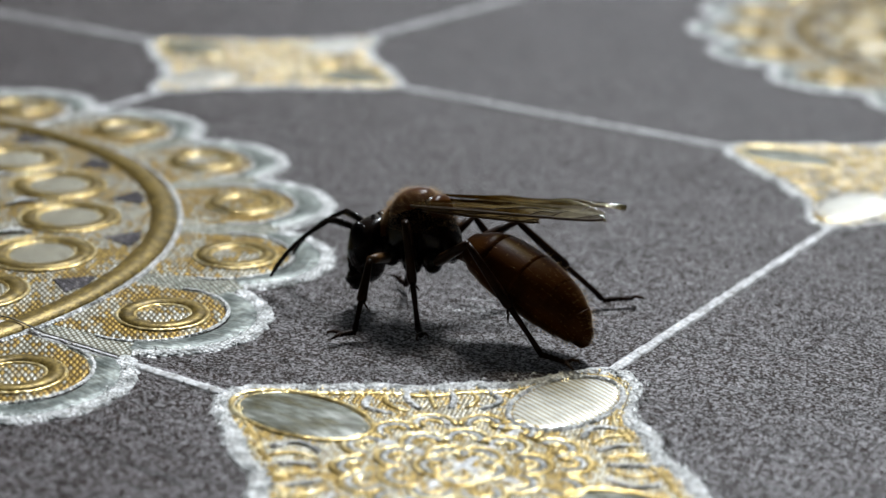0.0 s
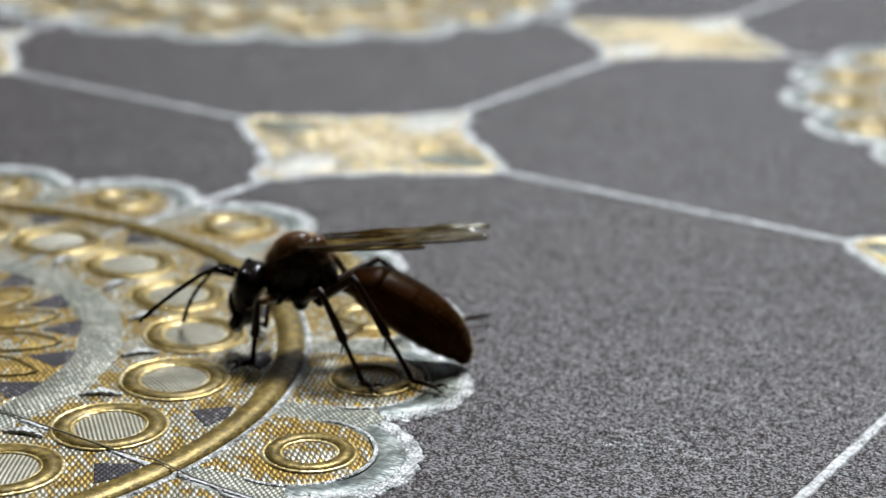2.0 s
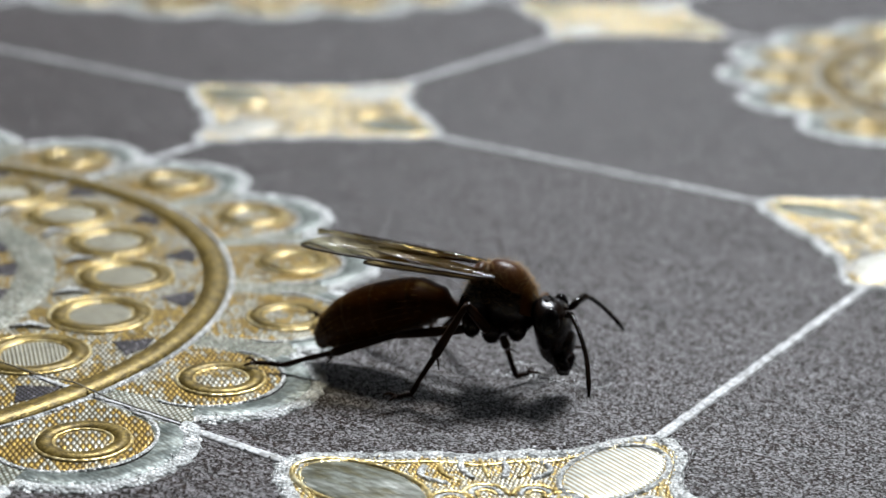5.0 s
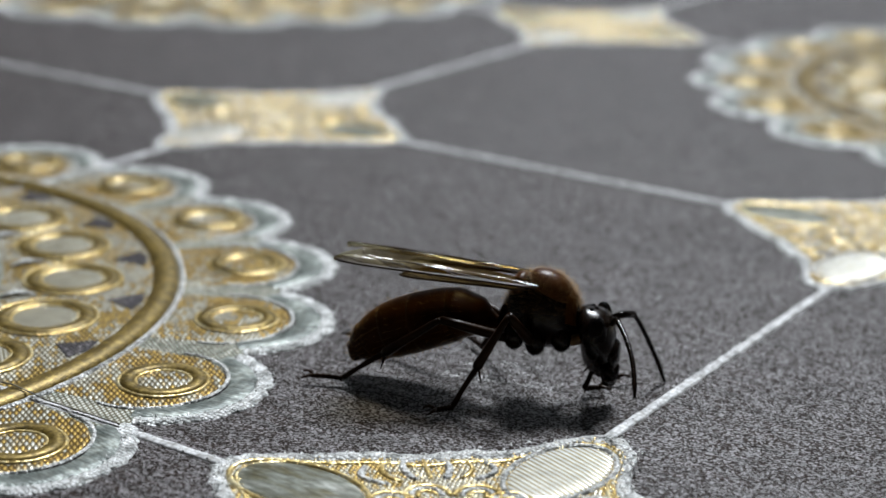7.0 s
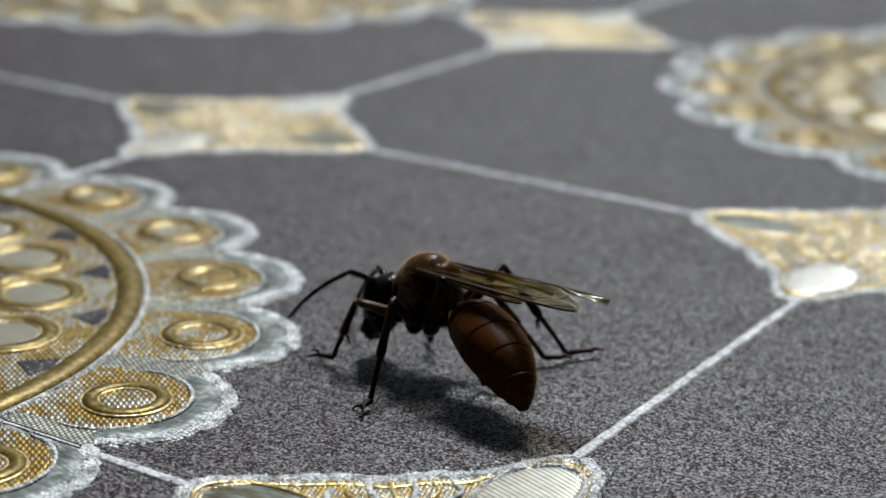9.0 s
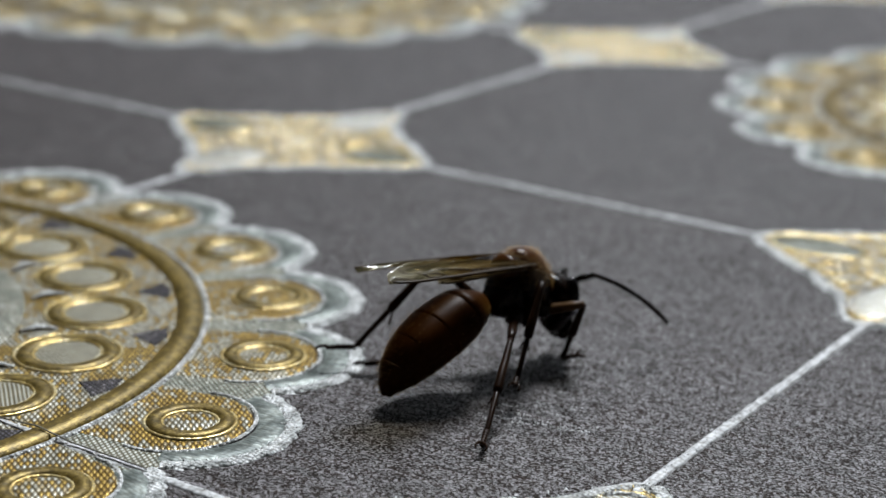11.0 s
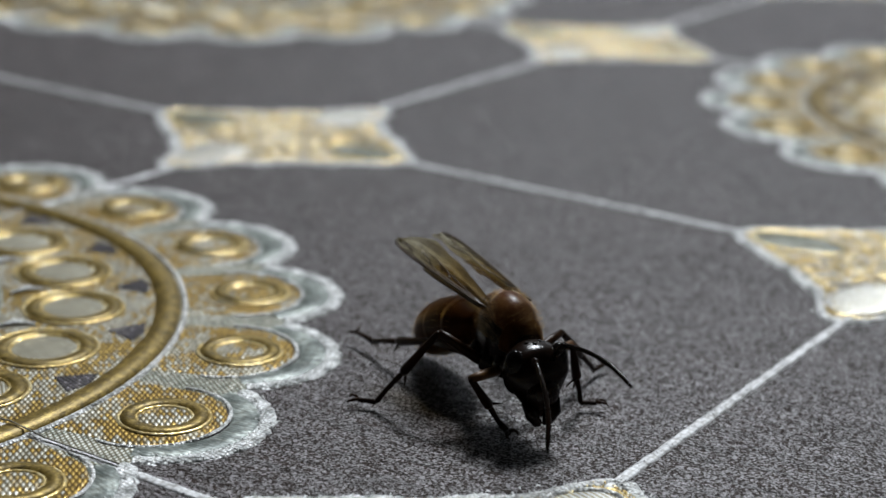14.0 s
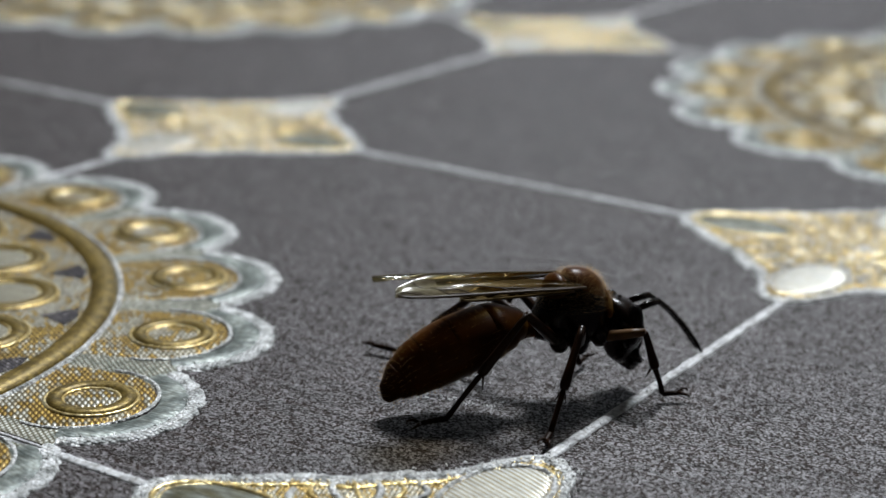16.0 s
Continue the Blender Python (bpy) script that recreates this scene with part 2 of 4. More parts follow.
VIOLET = stitched_material("violet_grey_stitch", (0.06, 0.054, 0.072), (0.22, 0.21, 0.25), 0.62, 0.05, 0.5, 0.00045, 0.0008, -45)
CORD = thread_material("white_cord", (0.48, 0.48, 0.48), (0.76, 0.76, 0.76), (0.92, 0.92, 0.92), 0.0, 0.4, 1600.0, 0, (1, 1, 1), 0.9, 0.00015)
WALL = plain_material("painted_plaster", (0.085, 0.08, 0.074), 0.9, 0.0, 9.0, 0.06, 0.15, 0.002)
CEILING = plain_material("ceiling_paint", (0.15, 0.15, 0.145), 0.9, 0.0, 7.0, 0.05, 0.1, 0.002)
FLOORING = plain_material("floor_tile", (0.22, 0.18, 0.15), 0.45, 0.0, 5.0, 0.2, 0.05, 0.001)
WOOD = plain_material("dark_table_wood", (0.16, 0.09, 0.045), 0.4, 0.0, 22.0, 0.3, 0.15, 0.0005)
FRAME_PAINT = plain_material("window_frame_paint", (0.75, 0.75, 0.73), 0.45, 0.0, 14.0, 0.05)
BLACK_CHITIN = chitin_material("black_brown_chitin", (0.003, 0.0018, 0.0012), (0.009, 0.0045, 0.0026), 0.22, 500.0, 0.0, 0.14)
BROWN_CHITIN = chitin_material("red_brown_chitin", (0.016, 0.0042, 0.0003), (0.052, 0.0155, 0.0010), 0.40, 260.0, 0.0, 0.035)
RUFOUS = chitin_material("rufous_chitin", (0.022, 0.0060, 0.0006), (0.070, 0.0205, 0.0022), 0.34, 350.0, 0.0, 0.10)
EYE = chitin_material("dark_compound_eye", (0.003, 0.0025, 0.0025), (0.007, 0.006, 0.006), 0.15, 900.0, 0.03, 0.10)
AMBER = chitin_material("amber_membrane", (0.040, 0.017, 0.005), (0.10, 0.048, 0.014), 0.4, 600.0)
FUZZ = plain_material("golden_fuzz", (0.28, 0.155, 0.042), 0.55, 0.0, 900.0, 0.4)
VEIN = chitin_material("wing_vein", (0.018, 0.010, 0.004), (0.05, 0.028, 0.010), 0.4, 500.0)
LEG_CHITIN = chitin_material("brown_leg_chitin", (0.006, 0.0023, 0.0008), (0.022, 0.0082, 0.0024), 0.36, 500.0, 0.0, 0.09)
for chitin, amount in ((BROWN_CHITIN, 0.16), (RUFOUS, 0.16)):
    soft = chitin.node_tree.nodes["Principled BSDF"]
    soft.inputs["Sheen Weight"].default_value = amount
    soft.inputs["Sheen Tint"].default_value = (0.62, 0.34, 0.07, 1)
    soft.inputs["Sheen Roughness"].default_value = 0.35
MEMBRANE = wing_material()


# ---- mesh helpers ----
def finish(bm, name, material, smooth=True):
    me = bpy.data.meshes.new(name)
    bmesh.ops.recalc_face_normals(bm, faces=bm.faces)
    if smooth:
        for f in bm.faces:
            f.smooth = True
    bm.to_mesh(me)
    bm.free()
    me.materials.append(material)
    return me


def part(name, bm, material, parent, label="", smooth=True):
    ob = new(name, finish(bm, name, material, smooth))
    ob.parent = parent
    if label:
        tagged(ob, label)
    return ob


def shared(name, me, parent, m):
    ob = new(name, me)
    ob.parent = parent
    ob.matrix_basis = m
    return ob


def box(bm, c, s, m=Matrix()):
    r = bmesh.ops.create_cube(bm, size=1)
    bmesh.ops.transform(bm, matrix=m @ Matrix.Translation(c) @ Matrix.Diagonal((*s, 1)), verts=r["verts"])
    return r["verts"]


def bevelled(bm, width):
    bmesh.ops.bevel(bm, geom=[e for e in bm.edges], offset=width, segments=2, affect="EDGES", profile=0.6)


def loft(bm, rings, close_ends=True):
    """Skin a list of rings of equal length."""
    vs = [[bm.verts.new(p) for p in r] for r in rings]
    n = len(rings[0])
    for a, b in zip(vs, vs[1:]):
        for i in range(n):
            j = (i + 1) % n
            bm.faces.new((a[i], a[j], b[j], b[i]))
    if close_ends:
        bm.faces.new(vs[0])
        bm.faces.new(vs[-1])


def tube(bm, points, radii, sides=8, flat=1.0, caps=True):
    """A tapering tube along points; flat squeezes it along its second axis."""
    pts = [Vector(p) for p in points]
    rings, up = [], Vector((0, 0, 1))
    for i, p in enumerate(pts):
        d = (pts[min(i + 1, len(pts) - 1)] - pts[max(i - 1, 0)]).normalized()
        ref = up if abs(d.dot(up)) < 0.95 else Vector((1, 0, 0))
        s = d.cross(ref).normalized()
        w = s.cross(d)
        r = radii[i] if isinstance(radii, (list, tuple)) else radii
        rings.append([p + s * math.cos(a) * r + w * math.sin(a) * r * flat for a in [2 * math.pi * k / sides for k in range(sides)]])
    loft(bm, rings, caps)


def band(bm, inner, outer, height, base=0.0, segments=None, closed=True, crown=0.6):
    """A raised band between two outlines (lists of 2D points), rounded across."""
    n = len(inner)
    profile = [(0.0, 0.0), (0.12, crown), (0.5, 1.0), (0.88, crown), (1.0, 0.0)]
    rows = []
    for f, h in profile:
        rows.append([bm.verts.new((inner[i][0] + (outer[i][0] - inner[i][0]) * f, inner[i][1] + (outer[i][1] - inner[i][1]) * f, base + height * h)) for i in range(n)])
    for a, b in zip(rows, rows[1:]):
        for i in range(n if closed else n - 1):
            j = (i + 1) % n
            bm.faces.new((a[i], a[j], b[j], b[i]))


def plate(bm, outline, height, base=0.0, dome=0.0, edge=0.93):
    """A low pad with a rounded rim."""
    n = len(outline)
    c = Vector((sum(p[0] for p in outline) / n, sum(p[1] for p in outline) / n))
    rows = []
    for f, h in ((1.0, 0.0), (edge + (1 - edge) * 0.6, 0.75), (edge, 1.0)):
        rows.append([bm.verts.new((c.x + (p[0] - c.x) * f, c.y + (p[1] - c.y) * f, base + height * h)) for p in outline])
    for a, b in zip(rows, rows[1:]):
        for i in range(n):
            j = (i + 1) % n
            bm.faces.new((a[i], a[j], b[j], b[i]))
    if dome:
        mid = [bm.verts.new((c.x + (p[0] - c.x) * edge * 0.55, c.y + (p[1] - c.y) * edge * 0.55, base + height + dome * 0.75)) for p in outline]
        top = bm.verts.new((c.x, c.y, base + height + dome))
        for i in range(n):
            j = (i + 1) % n
            bm.faces.new((rows[-1][i], rows[-1][j], mid[j], mid[i]))
            bm.faces.new((mid[i], mid[j], top))
    else:
        bm.faces.new(rows[-1])


def circle(r, n=32, cx=0.0, cy=0.0, ry=None, turn=0.0):
    ry = r if ry is None else ry
    ca, sa = math.cos(turn), math.sin(turn)
    out = []
    for k in range(n):
        a = 2 * math.pi * k / n
        x, y = r * math.cos(a), ry * math.sin(a)
        out.append((cx + x * ca - y * sa, cy + x * sa + y * ca))
    return out


def boucle(bm, path, width, height, count, size, seed, base=0.0):
    """Small knotted loops of thread scattered along a path of 2D points."""
    g = random.Random(seed)
    n = len(path) - 1
    for _ in range(count):
        s = g.uniform(0, n - 0.001)
        i = int(s)
        a, b_ = Vector(path[i]), Vector(path[i + 1])
        d = (b_ - a).normalized()
        c = a.lerp(b_, s - i) + Vector((-d.y, d.x)) * g.gauss(0, 0.42) * width
        turn = math.atan2(d.y, d.x) + g.choice((0.9, -0.9, 0.5)) + g.uniform(-0.5, 0.5)
        e = Vector((math.cos(turn), math.sin(turn), 0))
        f = Vector((-e.y, e.x, 0))
        ln, r = size * g.uniform(0.7, 1.3), size * g.uniform(0.24, 0.34)
        z = base + height * g.uniform(0.5, 1.0)
        mid = Vector((c.x, c.y, z))
        ends = [bm.verts.new(mid - e * ln - Vector((0, 0, z * 0.7))), bm.verts.new(mid + e * ln - Vector((0, 0, z * 0.7)))]
        belt = [bm.verts.new(mid + f * r * q + Vector((0, 0, w))) for q, w in ((1, -r * 0.3), (0.55, r * 0.9), (-0.55, r * 0.9), (-1, -r * 0.3))]
        for q in range(3):
            bm.faces.new((ends[0], belt[q + 1], belt[q]))
            bm.faces.new((ends[1], belt[q], belt[q + 1]))


# ---- room ----
def wall(name, c, s, label):
    bm = bmesh.new()
    box(bm, c, s)
    ob = part(name, bm, WALL, None, smooth=False)
    ob.matrix_basis = ROOM
    return tagged(ob, label, "wall", kind="structure")


Z0, Z1 = -TABLE_H, CEILING_Z
bm = bmesh.new()
box(bm, (0.1, -0.25, Z0 - 0.06), (3.9, 4.84, 0.12))
floor = part("floor", bm, FLOORING, None, smooth=False)
floor.matrix_basis = ROOM
tagged(floor, "brown tiled floor under the table", "floor", kind="structure")
bm = bmesh.new()
box(bm, (0.1, -0.25, Z1 + 0.06), (3.9, 4.84, 0.12))
ceiling = part("ceiling", bm, CEILING, None, smooth=False)
ceiling.matrix_basis = ROOM
tagged(ceiling, "plain off-white ceiling", "ceiling", kind="structure")
wall("wall_south", (0.1, -2.6, (Z0 + Z1) / 2), (3.9, 0.12, Z1 - Z0), "plain plastered wall behind the camera")
wall("wall_west", (-1.81, -0.25, (Z0 + Z1) / 2), (0.12, 4.57, Z1 - Z0), "plain plastered side wall")
wall("wall_east", (2.01, -0.25, (Z0 + Z1) / 2), (0.12, 4.57, Z1 - Z0), "plain plastered side wall")
bm = bmesh.new()
yw = WIN_Y + 0.1
for x0, x1, z0, z1 in ((-1.75, WIN_X0, Z0, Z1), (WIN_X1, 1.95, Z0, Z1), (WIN_X0, WIN_X1, Z0, WIN_Z0), (WIN_X0, WIN_X1, WIN_Z1, Z1)):
    box(bm, ((x0 + x1) / 2, yw, (z0 + z1) / 2), (x1 - x0, 0.12, z1 - z0))
ob = part("wall_north", bm, WALL, None, smooth=False)
ob.matrix_basis = ROOM
tagged(ob, "plastered wall with a wide window opening", "wall", kind="structure")
win = new("window_1")
win.matrix_basis = ROOM
tagged(win, "wide daylight window in a white painted frame", "window", kind="structure")
bm = bmesh.new()
for x in (WIN_X0 + 0.025, (WIN_X0 + WIN_X1) / 2, WIN_X1 - 0.025):
    box(bm, (x, yw, (WIN_Z0 + WIN_Z1) / 2), (0.05, 0.05, WIN_Z1 - WIN_Z0))
for z in (WIN_Z0 + 0.025, WIN_Z1 - 0.025):
    for x0, x1 in ((WIN_X0 + 0.05, (WIN_X0 + WIN_X1) / 2 - 0.025), ((WIN_X0 + WIN_X1) / 2 + 0.025, WIN_X1 - 0.05)):
        box(bm, ((x0 + x1) / 2, yw, z), (x1 - x0, 0.05, 0.05))
part("window_frame", bm, FRAME_PAINT, win, smooth=False)

light = new("ceiling_light")
light.matrix_basis = ROOM @ pose(LAMP_X, LAMP_Y, Z1)
tagged(light, "square white ceiling light panel above the table", "ceiling light")
bm = bmesh.new()
for x, y, w, d in ((-0.275, 0, 0.03, 0.58), (0.275, 0, 0.03, 0.58), (0, -0.275, 0.52, 0.03), (0, 0.275, 0.52, 0.03)):
    box(bm, (x, y, -0.0275), (w, d, 0.055))
part("frame", bm, FRAME_PAINT, light, smooth=False)
bm = bmesh.new()
box(bm, (0, 0, -0.03), (0.52, 0.52, 0.02))
part("diffuser", bm, FRAME_PAINT, light, smooth=False)

# ---- table ----
TX0, TX1, TY0, TY1 = -0.6, 0.75, -0.32, 0.55
table = new("table")
table.matrix_basis = ROOM @ pose(0, 0, Z0)
tagged(table, "dark wooden table under a patterned cloth", "table")
bm = bmesh.new()
box(bm, ((TX0 + TX1) / 2, (TY0 + TY1) / 2, TABLE_H - 0.018), (TX1 - TX0, TY1 - TY0, 0.03))
bevelled(bm, 0.004)
part("tabletop", bm, WOOD, table)
for x in (TX0 + 0.06, TX1 - 0.06):
    for y in (TY0 + 0.06, TY1 - 0.06):
        bm = bmesh.new()
        box(bm, (x, y, (TABLE_H - 0.033) / 2), (0.05, 0.05, TABLE_H - 0.033))
        bevelled(bm, 0.004)
        part("leg", bm, WOOD, table)

# ---- tablecloth ----
U = 0.085                                   # spacing of the lattice
VU = Vector((1.0, 0.0)) * U
VV = Vector((-0.0343, 1.0366)) * U
VTURN = math.atan2(VV.y, VV.x) - math.pi / 2


def knot(i, j):
    p = VU * i + VV * j
    return p.x, p.y


cloth = new("tablecloth")
tagged(cloth, "dark grey tablecloth with gold and silver embroidered rosettes", "tablecloth")
bm = bmesh.new()
DROP = 0.16
ring = lambda g, z: [ROOM @ Vector(p) for p in ((TX0 - g, TY0 - g, z), (TX1 + g, TY0 - g, z), (TX1 + g, TY1 + g, z), (TX0 - g, TY1 + g, z))]
rows = [[bm.verts.new(p) for p in ring(*r)] for r in ((0.0, 0.0), (0.0025, -0.001), (0.004, -0.005), (0.012, -DROP), (0.010, -DROP), (0.002, -0.006), (0.0, -0.0028))]
bm.faces.new(rows[0])
bm.faces.new(rows[-1])
for a, b in zip(rows, rows[1:]):
    for i in range(4):
        bm.faces.new((a[i], a[(i + 1) % 4], b[(i + 1) % 4], b[i]))
part("ground_fabric", bm, CREPE, cloth, "violet-grey crepe ground", smooth=False)


# rosette, all radii in lattice units
N_LOBE, STEP = 20, 2 * math.pi / 20
H = 0.00018


def lobe_meshes():
    out = {}
    rim_o, rim_i = [], []
    reach = 0.106
    n = 40
    for k in range(n + 1):
        a = -1.25 + 2.50 * k / n
        for lst, r in ((rim_o, reach), (rim_i, reach - 0.017)):
            lst.append(((0.600 + r * math.cos(a)) * U, r * math.sin(a) * U))
    wob = random.Random(4)
    rim_o = [(x * (1 + wob.uniform(-0.0035, 0.0035)), y * (1 + wob.uniform(-0.02, 0.02))) for x, y in rim_o]
    bm = bmesh.new()
    band(bm, rim_i, rim_o, H * 1.3, 0.0, closed=False)
    boucle(bm, [((x + p) / 2, (y + q) / 2) for (x, y), (p, q) in zip(rim_i, rim_o)], 0.012 * U, H * 1.5, 190, 0.00022, 21)
    out["rim"] = finish(bm, "rim", SILVER_RIM)
    bm = bmesh.new()
    inner = [((0.598 + 0.066 * math.cos(-1.3 + 2.6 * k / n)) * U, 0.066 * math.sin(-1.3 + 2.6 * k / n) * U) for k in range(n + 1)]
    outer = [((0.600 + 0.092 * math.cos(-1.3 + 2.6 * k / n)) * U, 0.092 * math.sin(-1.3 + 2.6 * k / n) * U) for k in range(n + 1)]
    band(bm, inner, outer, H * 1.15, 0.0, closed=False, crown=0.9)
    out["silver_border"] = finish(bm, "silver_border", SILVER_GREEN)
    bm = bmesh.new()
    pts = [((0.592 + 0.066 * math.cos(-1.75 + 3.5 * k / 20)) * U, 0.072 * math.sin(-1.75 + 3.5 * k / 20) * U) for k in range(21)]
    pts += [(0.525 * U, 0.07 * U), (0.525 * U, -0.07 * U)]
    plate(bm, pts, H * 0.8, 0.0)
    out["gold_ground"] = finish(bm, "gold_ground", GOLD, False)
    bm = bmesh.new()
    band(bm, circle(0.026 * U, 24, 0.603 * U, 0, 0.026 * U), circle(0.042 * U, 24, 0.603 * U, 0, 0.043 * U), H * 2.0, H * 0.7, crown=0.88)
    out["oval_ring"] = finish(bm, "oval_ring", GOLD_CORD)
    bm = bmesh.new()
    plate(bm, circle(0.025 * U, 20, 0.603 * U, 0, 0.025 * U), H * 0.5, H * 0.8, H * 0.4)
    out["oval_fill"] = finish(bm, "oval_fill", GOLD_MIX)
    bm = bmesh.new()
    for r in (0.0265, 0.0425):
        band(bm, circle((r - 0.0022) * U, 26, 0.603 * U, 0, (r - 0.0022) * U), circle((r + 0.0022) * U, 26, 0.603 * U, 0, (r + 0.0022) * U), H * 0.9, H * 1.0)
    out["oval_edge"] = finish(bm, "oval_edge", GOLD_BRIGHT)
    bm = bmesh.new()
    band(bm, [((0.592 + 0.067 * math.cos(-1.75 + 3.5 * k / 20)) * U, 0.073 * math.sin(-1.75 + 3.5 * k / 20) * U) for k in range(21)],
         [((0.592 + 0.071 * math.cos(-1.75 + 3.5 * k / 20)) * U, 0.077 * math.sin(-1.75 + 3.5 * k / 20) * U) for k in range(21)], H * 0.8, H * 0.7, closed=False)
    out["field_edge"] = finish(bm, "field_edge", SILVER_RIM)
    return out


def inner_meshes():
    out = {}
    bm = bmesh.new()
    band(bm, circle(0.034 * U, 26, 0.410 * U, 0, 0.036 * U), circle(0.052 * U, 26, 0.410 * U, 0, 0.054 * U), H * 1.7, H * 0.6, crown=0.88)
    out["oval_ring"] = finish(bm, "oval_ring", GOLD_CORD)
    bm = bmesh.new()
    plate(bm, circle(0.033 * U, 22, 0.410 * U, 0, 0.035 * U), H * 0.5, H * 0.8, H * 0.5)
    out["oval_fill"] = finish(bm, "oval_fill", PALE_SATIN)
    bm = bmesh.new()
    for r in (0.0345, 0.0535):
        band(bm, circle((r - 0.0022) * U, 28, 0.410 * U, 0, (r + 0.0000) * U), circle((r + 0.0022) * U, 28, 0.410 * U, 0, (r + 0.0044) * U), H * 0.9, H * 1.0)
    out["oval_edge"] = finish(bm, "oval_edge", GOLD_BRIGHT)
    bm = bmesh.new()
    plate(bm, [(0.450 * U, 0.071 * U), (0.486 * U, 0.047 * U), (0.490 * U, 0.076 * U), (0.480 * U, 0.103 * U)], H * 0.4, H * 0.75)
    out["dark_wedge"] = finish(bm, "dark_wedge", VIOLET, False)
    bm = bmesh.new()
    tube(bm, [(0.338 * U, 0.045 * U, H), (0.352 * U, 0.060 * U, H * 2), (0.372 * U, 0.066 * U, H)], [0.003 * U, 0.006 * U, 0.003 * U], 6, 0.5)
    out["dash"] = finish(bm, "dash", SILVER_RIM)
    # pointed petal round the hub
    bm = bmesh.new()
    pts = []
    for k in range(13):
        f = k / 12
        pts.append(((0.180 + 0.092 * f) * U, 0.026 * U * math.sin(math.pi * min(1, 0.12 + f * 0.88)) ** 0.8))
    outline = pts + [(x, -y) for x, y in reversed(pts[:-1])]
    plate(bm, outline, H * 1.1, H * 0.6, H * 0.6, 0.8)
    out["petal"] = finish(bm, "petal", GOLD)
    bm = bmesh.new()
    tube(bm, [(x, y, H * 1.4) for x, y in pts], 0.0028 * U, 6, 0.7)
    tube(bm, [(x, -y, H * 1.4) for x, y in pts], 0.0028 * U, 6, 0.7)
    out["petal_outline"] = finish(bm, "petal_outline", GOLD_CORD)
    bm = bmesh.new()
    a = STEP / 2
    plate(bm, [(0.240 * U, 0.0385 * U), (0.285 * U, 0.0170 * U), (0.292 * U, 0.046 * U), (0.283 * U, 0.072 * U)], H * 0.4, H * 0.75)
    out["dark_wedge_inner"] = finish(bm, "dark_wedge", VIOLET, False)
    return out


LOBE, INNER = lobe_meshes(), inner_meshes()


def ring_mesh(name, r0, r1, h, base, material, n=140, crown=0.7):
    bm = bmesh.new()
    band(bm, circle(r0 * U, n), circle(r1 * U, n), h, base, crown=crown)
    return finish(bm, name, material)


def disc_mesh(name, r, h, base, material, n=120):
    bm = bmesh.new()
    plate(bm, circle(r * U, n), h, base, 0.0, 0.985)
    return finish(bm, name, material)


def spiral_mesh():
    bm = bmesh.new()
    for s in range(5):
        pts = []
        for k in range(16):
            f = k / 15
            a = s * 2 * math.pi / 5 + f * 2.6
            r = (0.02 + 0.085 * f) * U
            pts.append((r * math.cos(a), r * math.sin(a), H * 1.6))
        tube(bm, pts, 0.006 * U, 6, 0.6)
    return finish(bm, "swirl", GOLD_CORD)


DISCS = [
    ("backing", disc_mesh("backing", 0.640, H * 0.5, 0.0, SILVER)),
    ("gold_field", disc_mesh("gold_field", 0.520, H * 0.25, H * 0.5, GOLD_MIX)),
    ("gold_ring", ring_mesh("gold_ring", 0.497, 0.526, H * 2.8, H * 0.4, GOLD_CORD, crown=0.8)),
    ("ring_edge", ring_mesh("ring_edge", 0.527, 0.533, H * 1.7, H * 0.4, SILVER_RIM)),
    ("silver_ring", ring_mesh("silver_ring", 0.288, 0.336, H * 1.1, H * 0.5, SILVER, crown=0.95)),
    ("petal_field", disc_mesh("petal_field", 0.290, H * 0.4, H * 0.62, GOLD)),
    ("hub_ring", ring_mesh("hub_ring", 0.128, 0.180, H * 1.6, H * 0.6, SILVER, crown=0.95)),
    ("hub", disc_mesh("hub", 0.128, H * 0.6, H * 0.6, PALE_SATIN)),
    ("swirl", spiral_mesh()),
]


def rosette(x, y):
    r = new("rosette", DISCS[0][1])
    r.parent = cloth
    r.matrix_basis = pose(x, y, 0)
    tagged(r, "round gold and silver embroidered rosette with scalloped border")
    for name, me in DISCS[1:]:
        shared(name, me, r, Matrix())
    for k in range(N_LOBE):
        m = pose(0, 0, 0, 0, 0, 10.2 + 18 * k)
        for name, me in LOBE.items():
            shared(name, me, r, m)
        m = pose(0, 0, 0, 0, 0, 5.6 + 18 * k)
        for name in ("oval_ring", "oval_fill", "oval_edge", "dark_wedge", "dash"):
            shared(name, INNER[name], r, m)
        m = pose(0, 0, 0, 0, 0, 2.0 + 18 * k)
        for name in ("petal", "petal_outline", "dark_wedge_inner"):
            shared(name.replace("_inner", ""), INNER[name], r, m)
    for a in (0, 90, 180, 270):
        bm = bmesh.new()
        tube(bm, [((0.19 + 0.045 * k) * U, 0, H * (2.4 if k < 7 else 4.3 if k == 7 else 2.2)) for k in range(11)], 0.0012 * U, 6, 0.5)
        th = part("seam_thread", bm, DARK_THREAD, r)
        th.matrix_basis = pose(0, 0, 0, 0, 0, a + (math.degrees(VTURN) if a % 180 else 0))
    return r


# four-armed flower between the rosettes
def motif_radius(a, shrink=0.0):
    r = 0.170
    for k, (reach, wide) in enumerate(((0.066, 21), (0.085, 15), (0.070, 21), (0.085, 15))):
        dd = (math.degrees(a) - 90 * k + 180) % 360 - 180
        r += reach * math.exp(-((dd / wide) ** 2))
    r += 0.0045 * math.cos(12 * a)
    return (r - shrink) * U


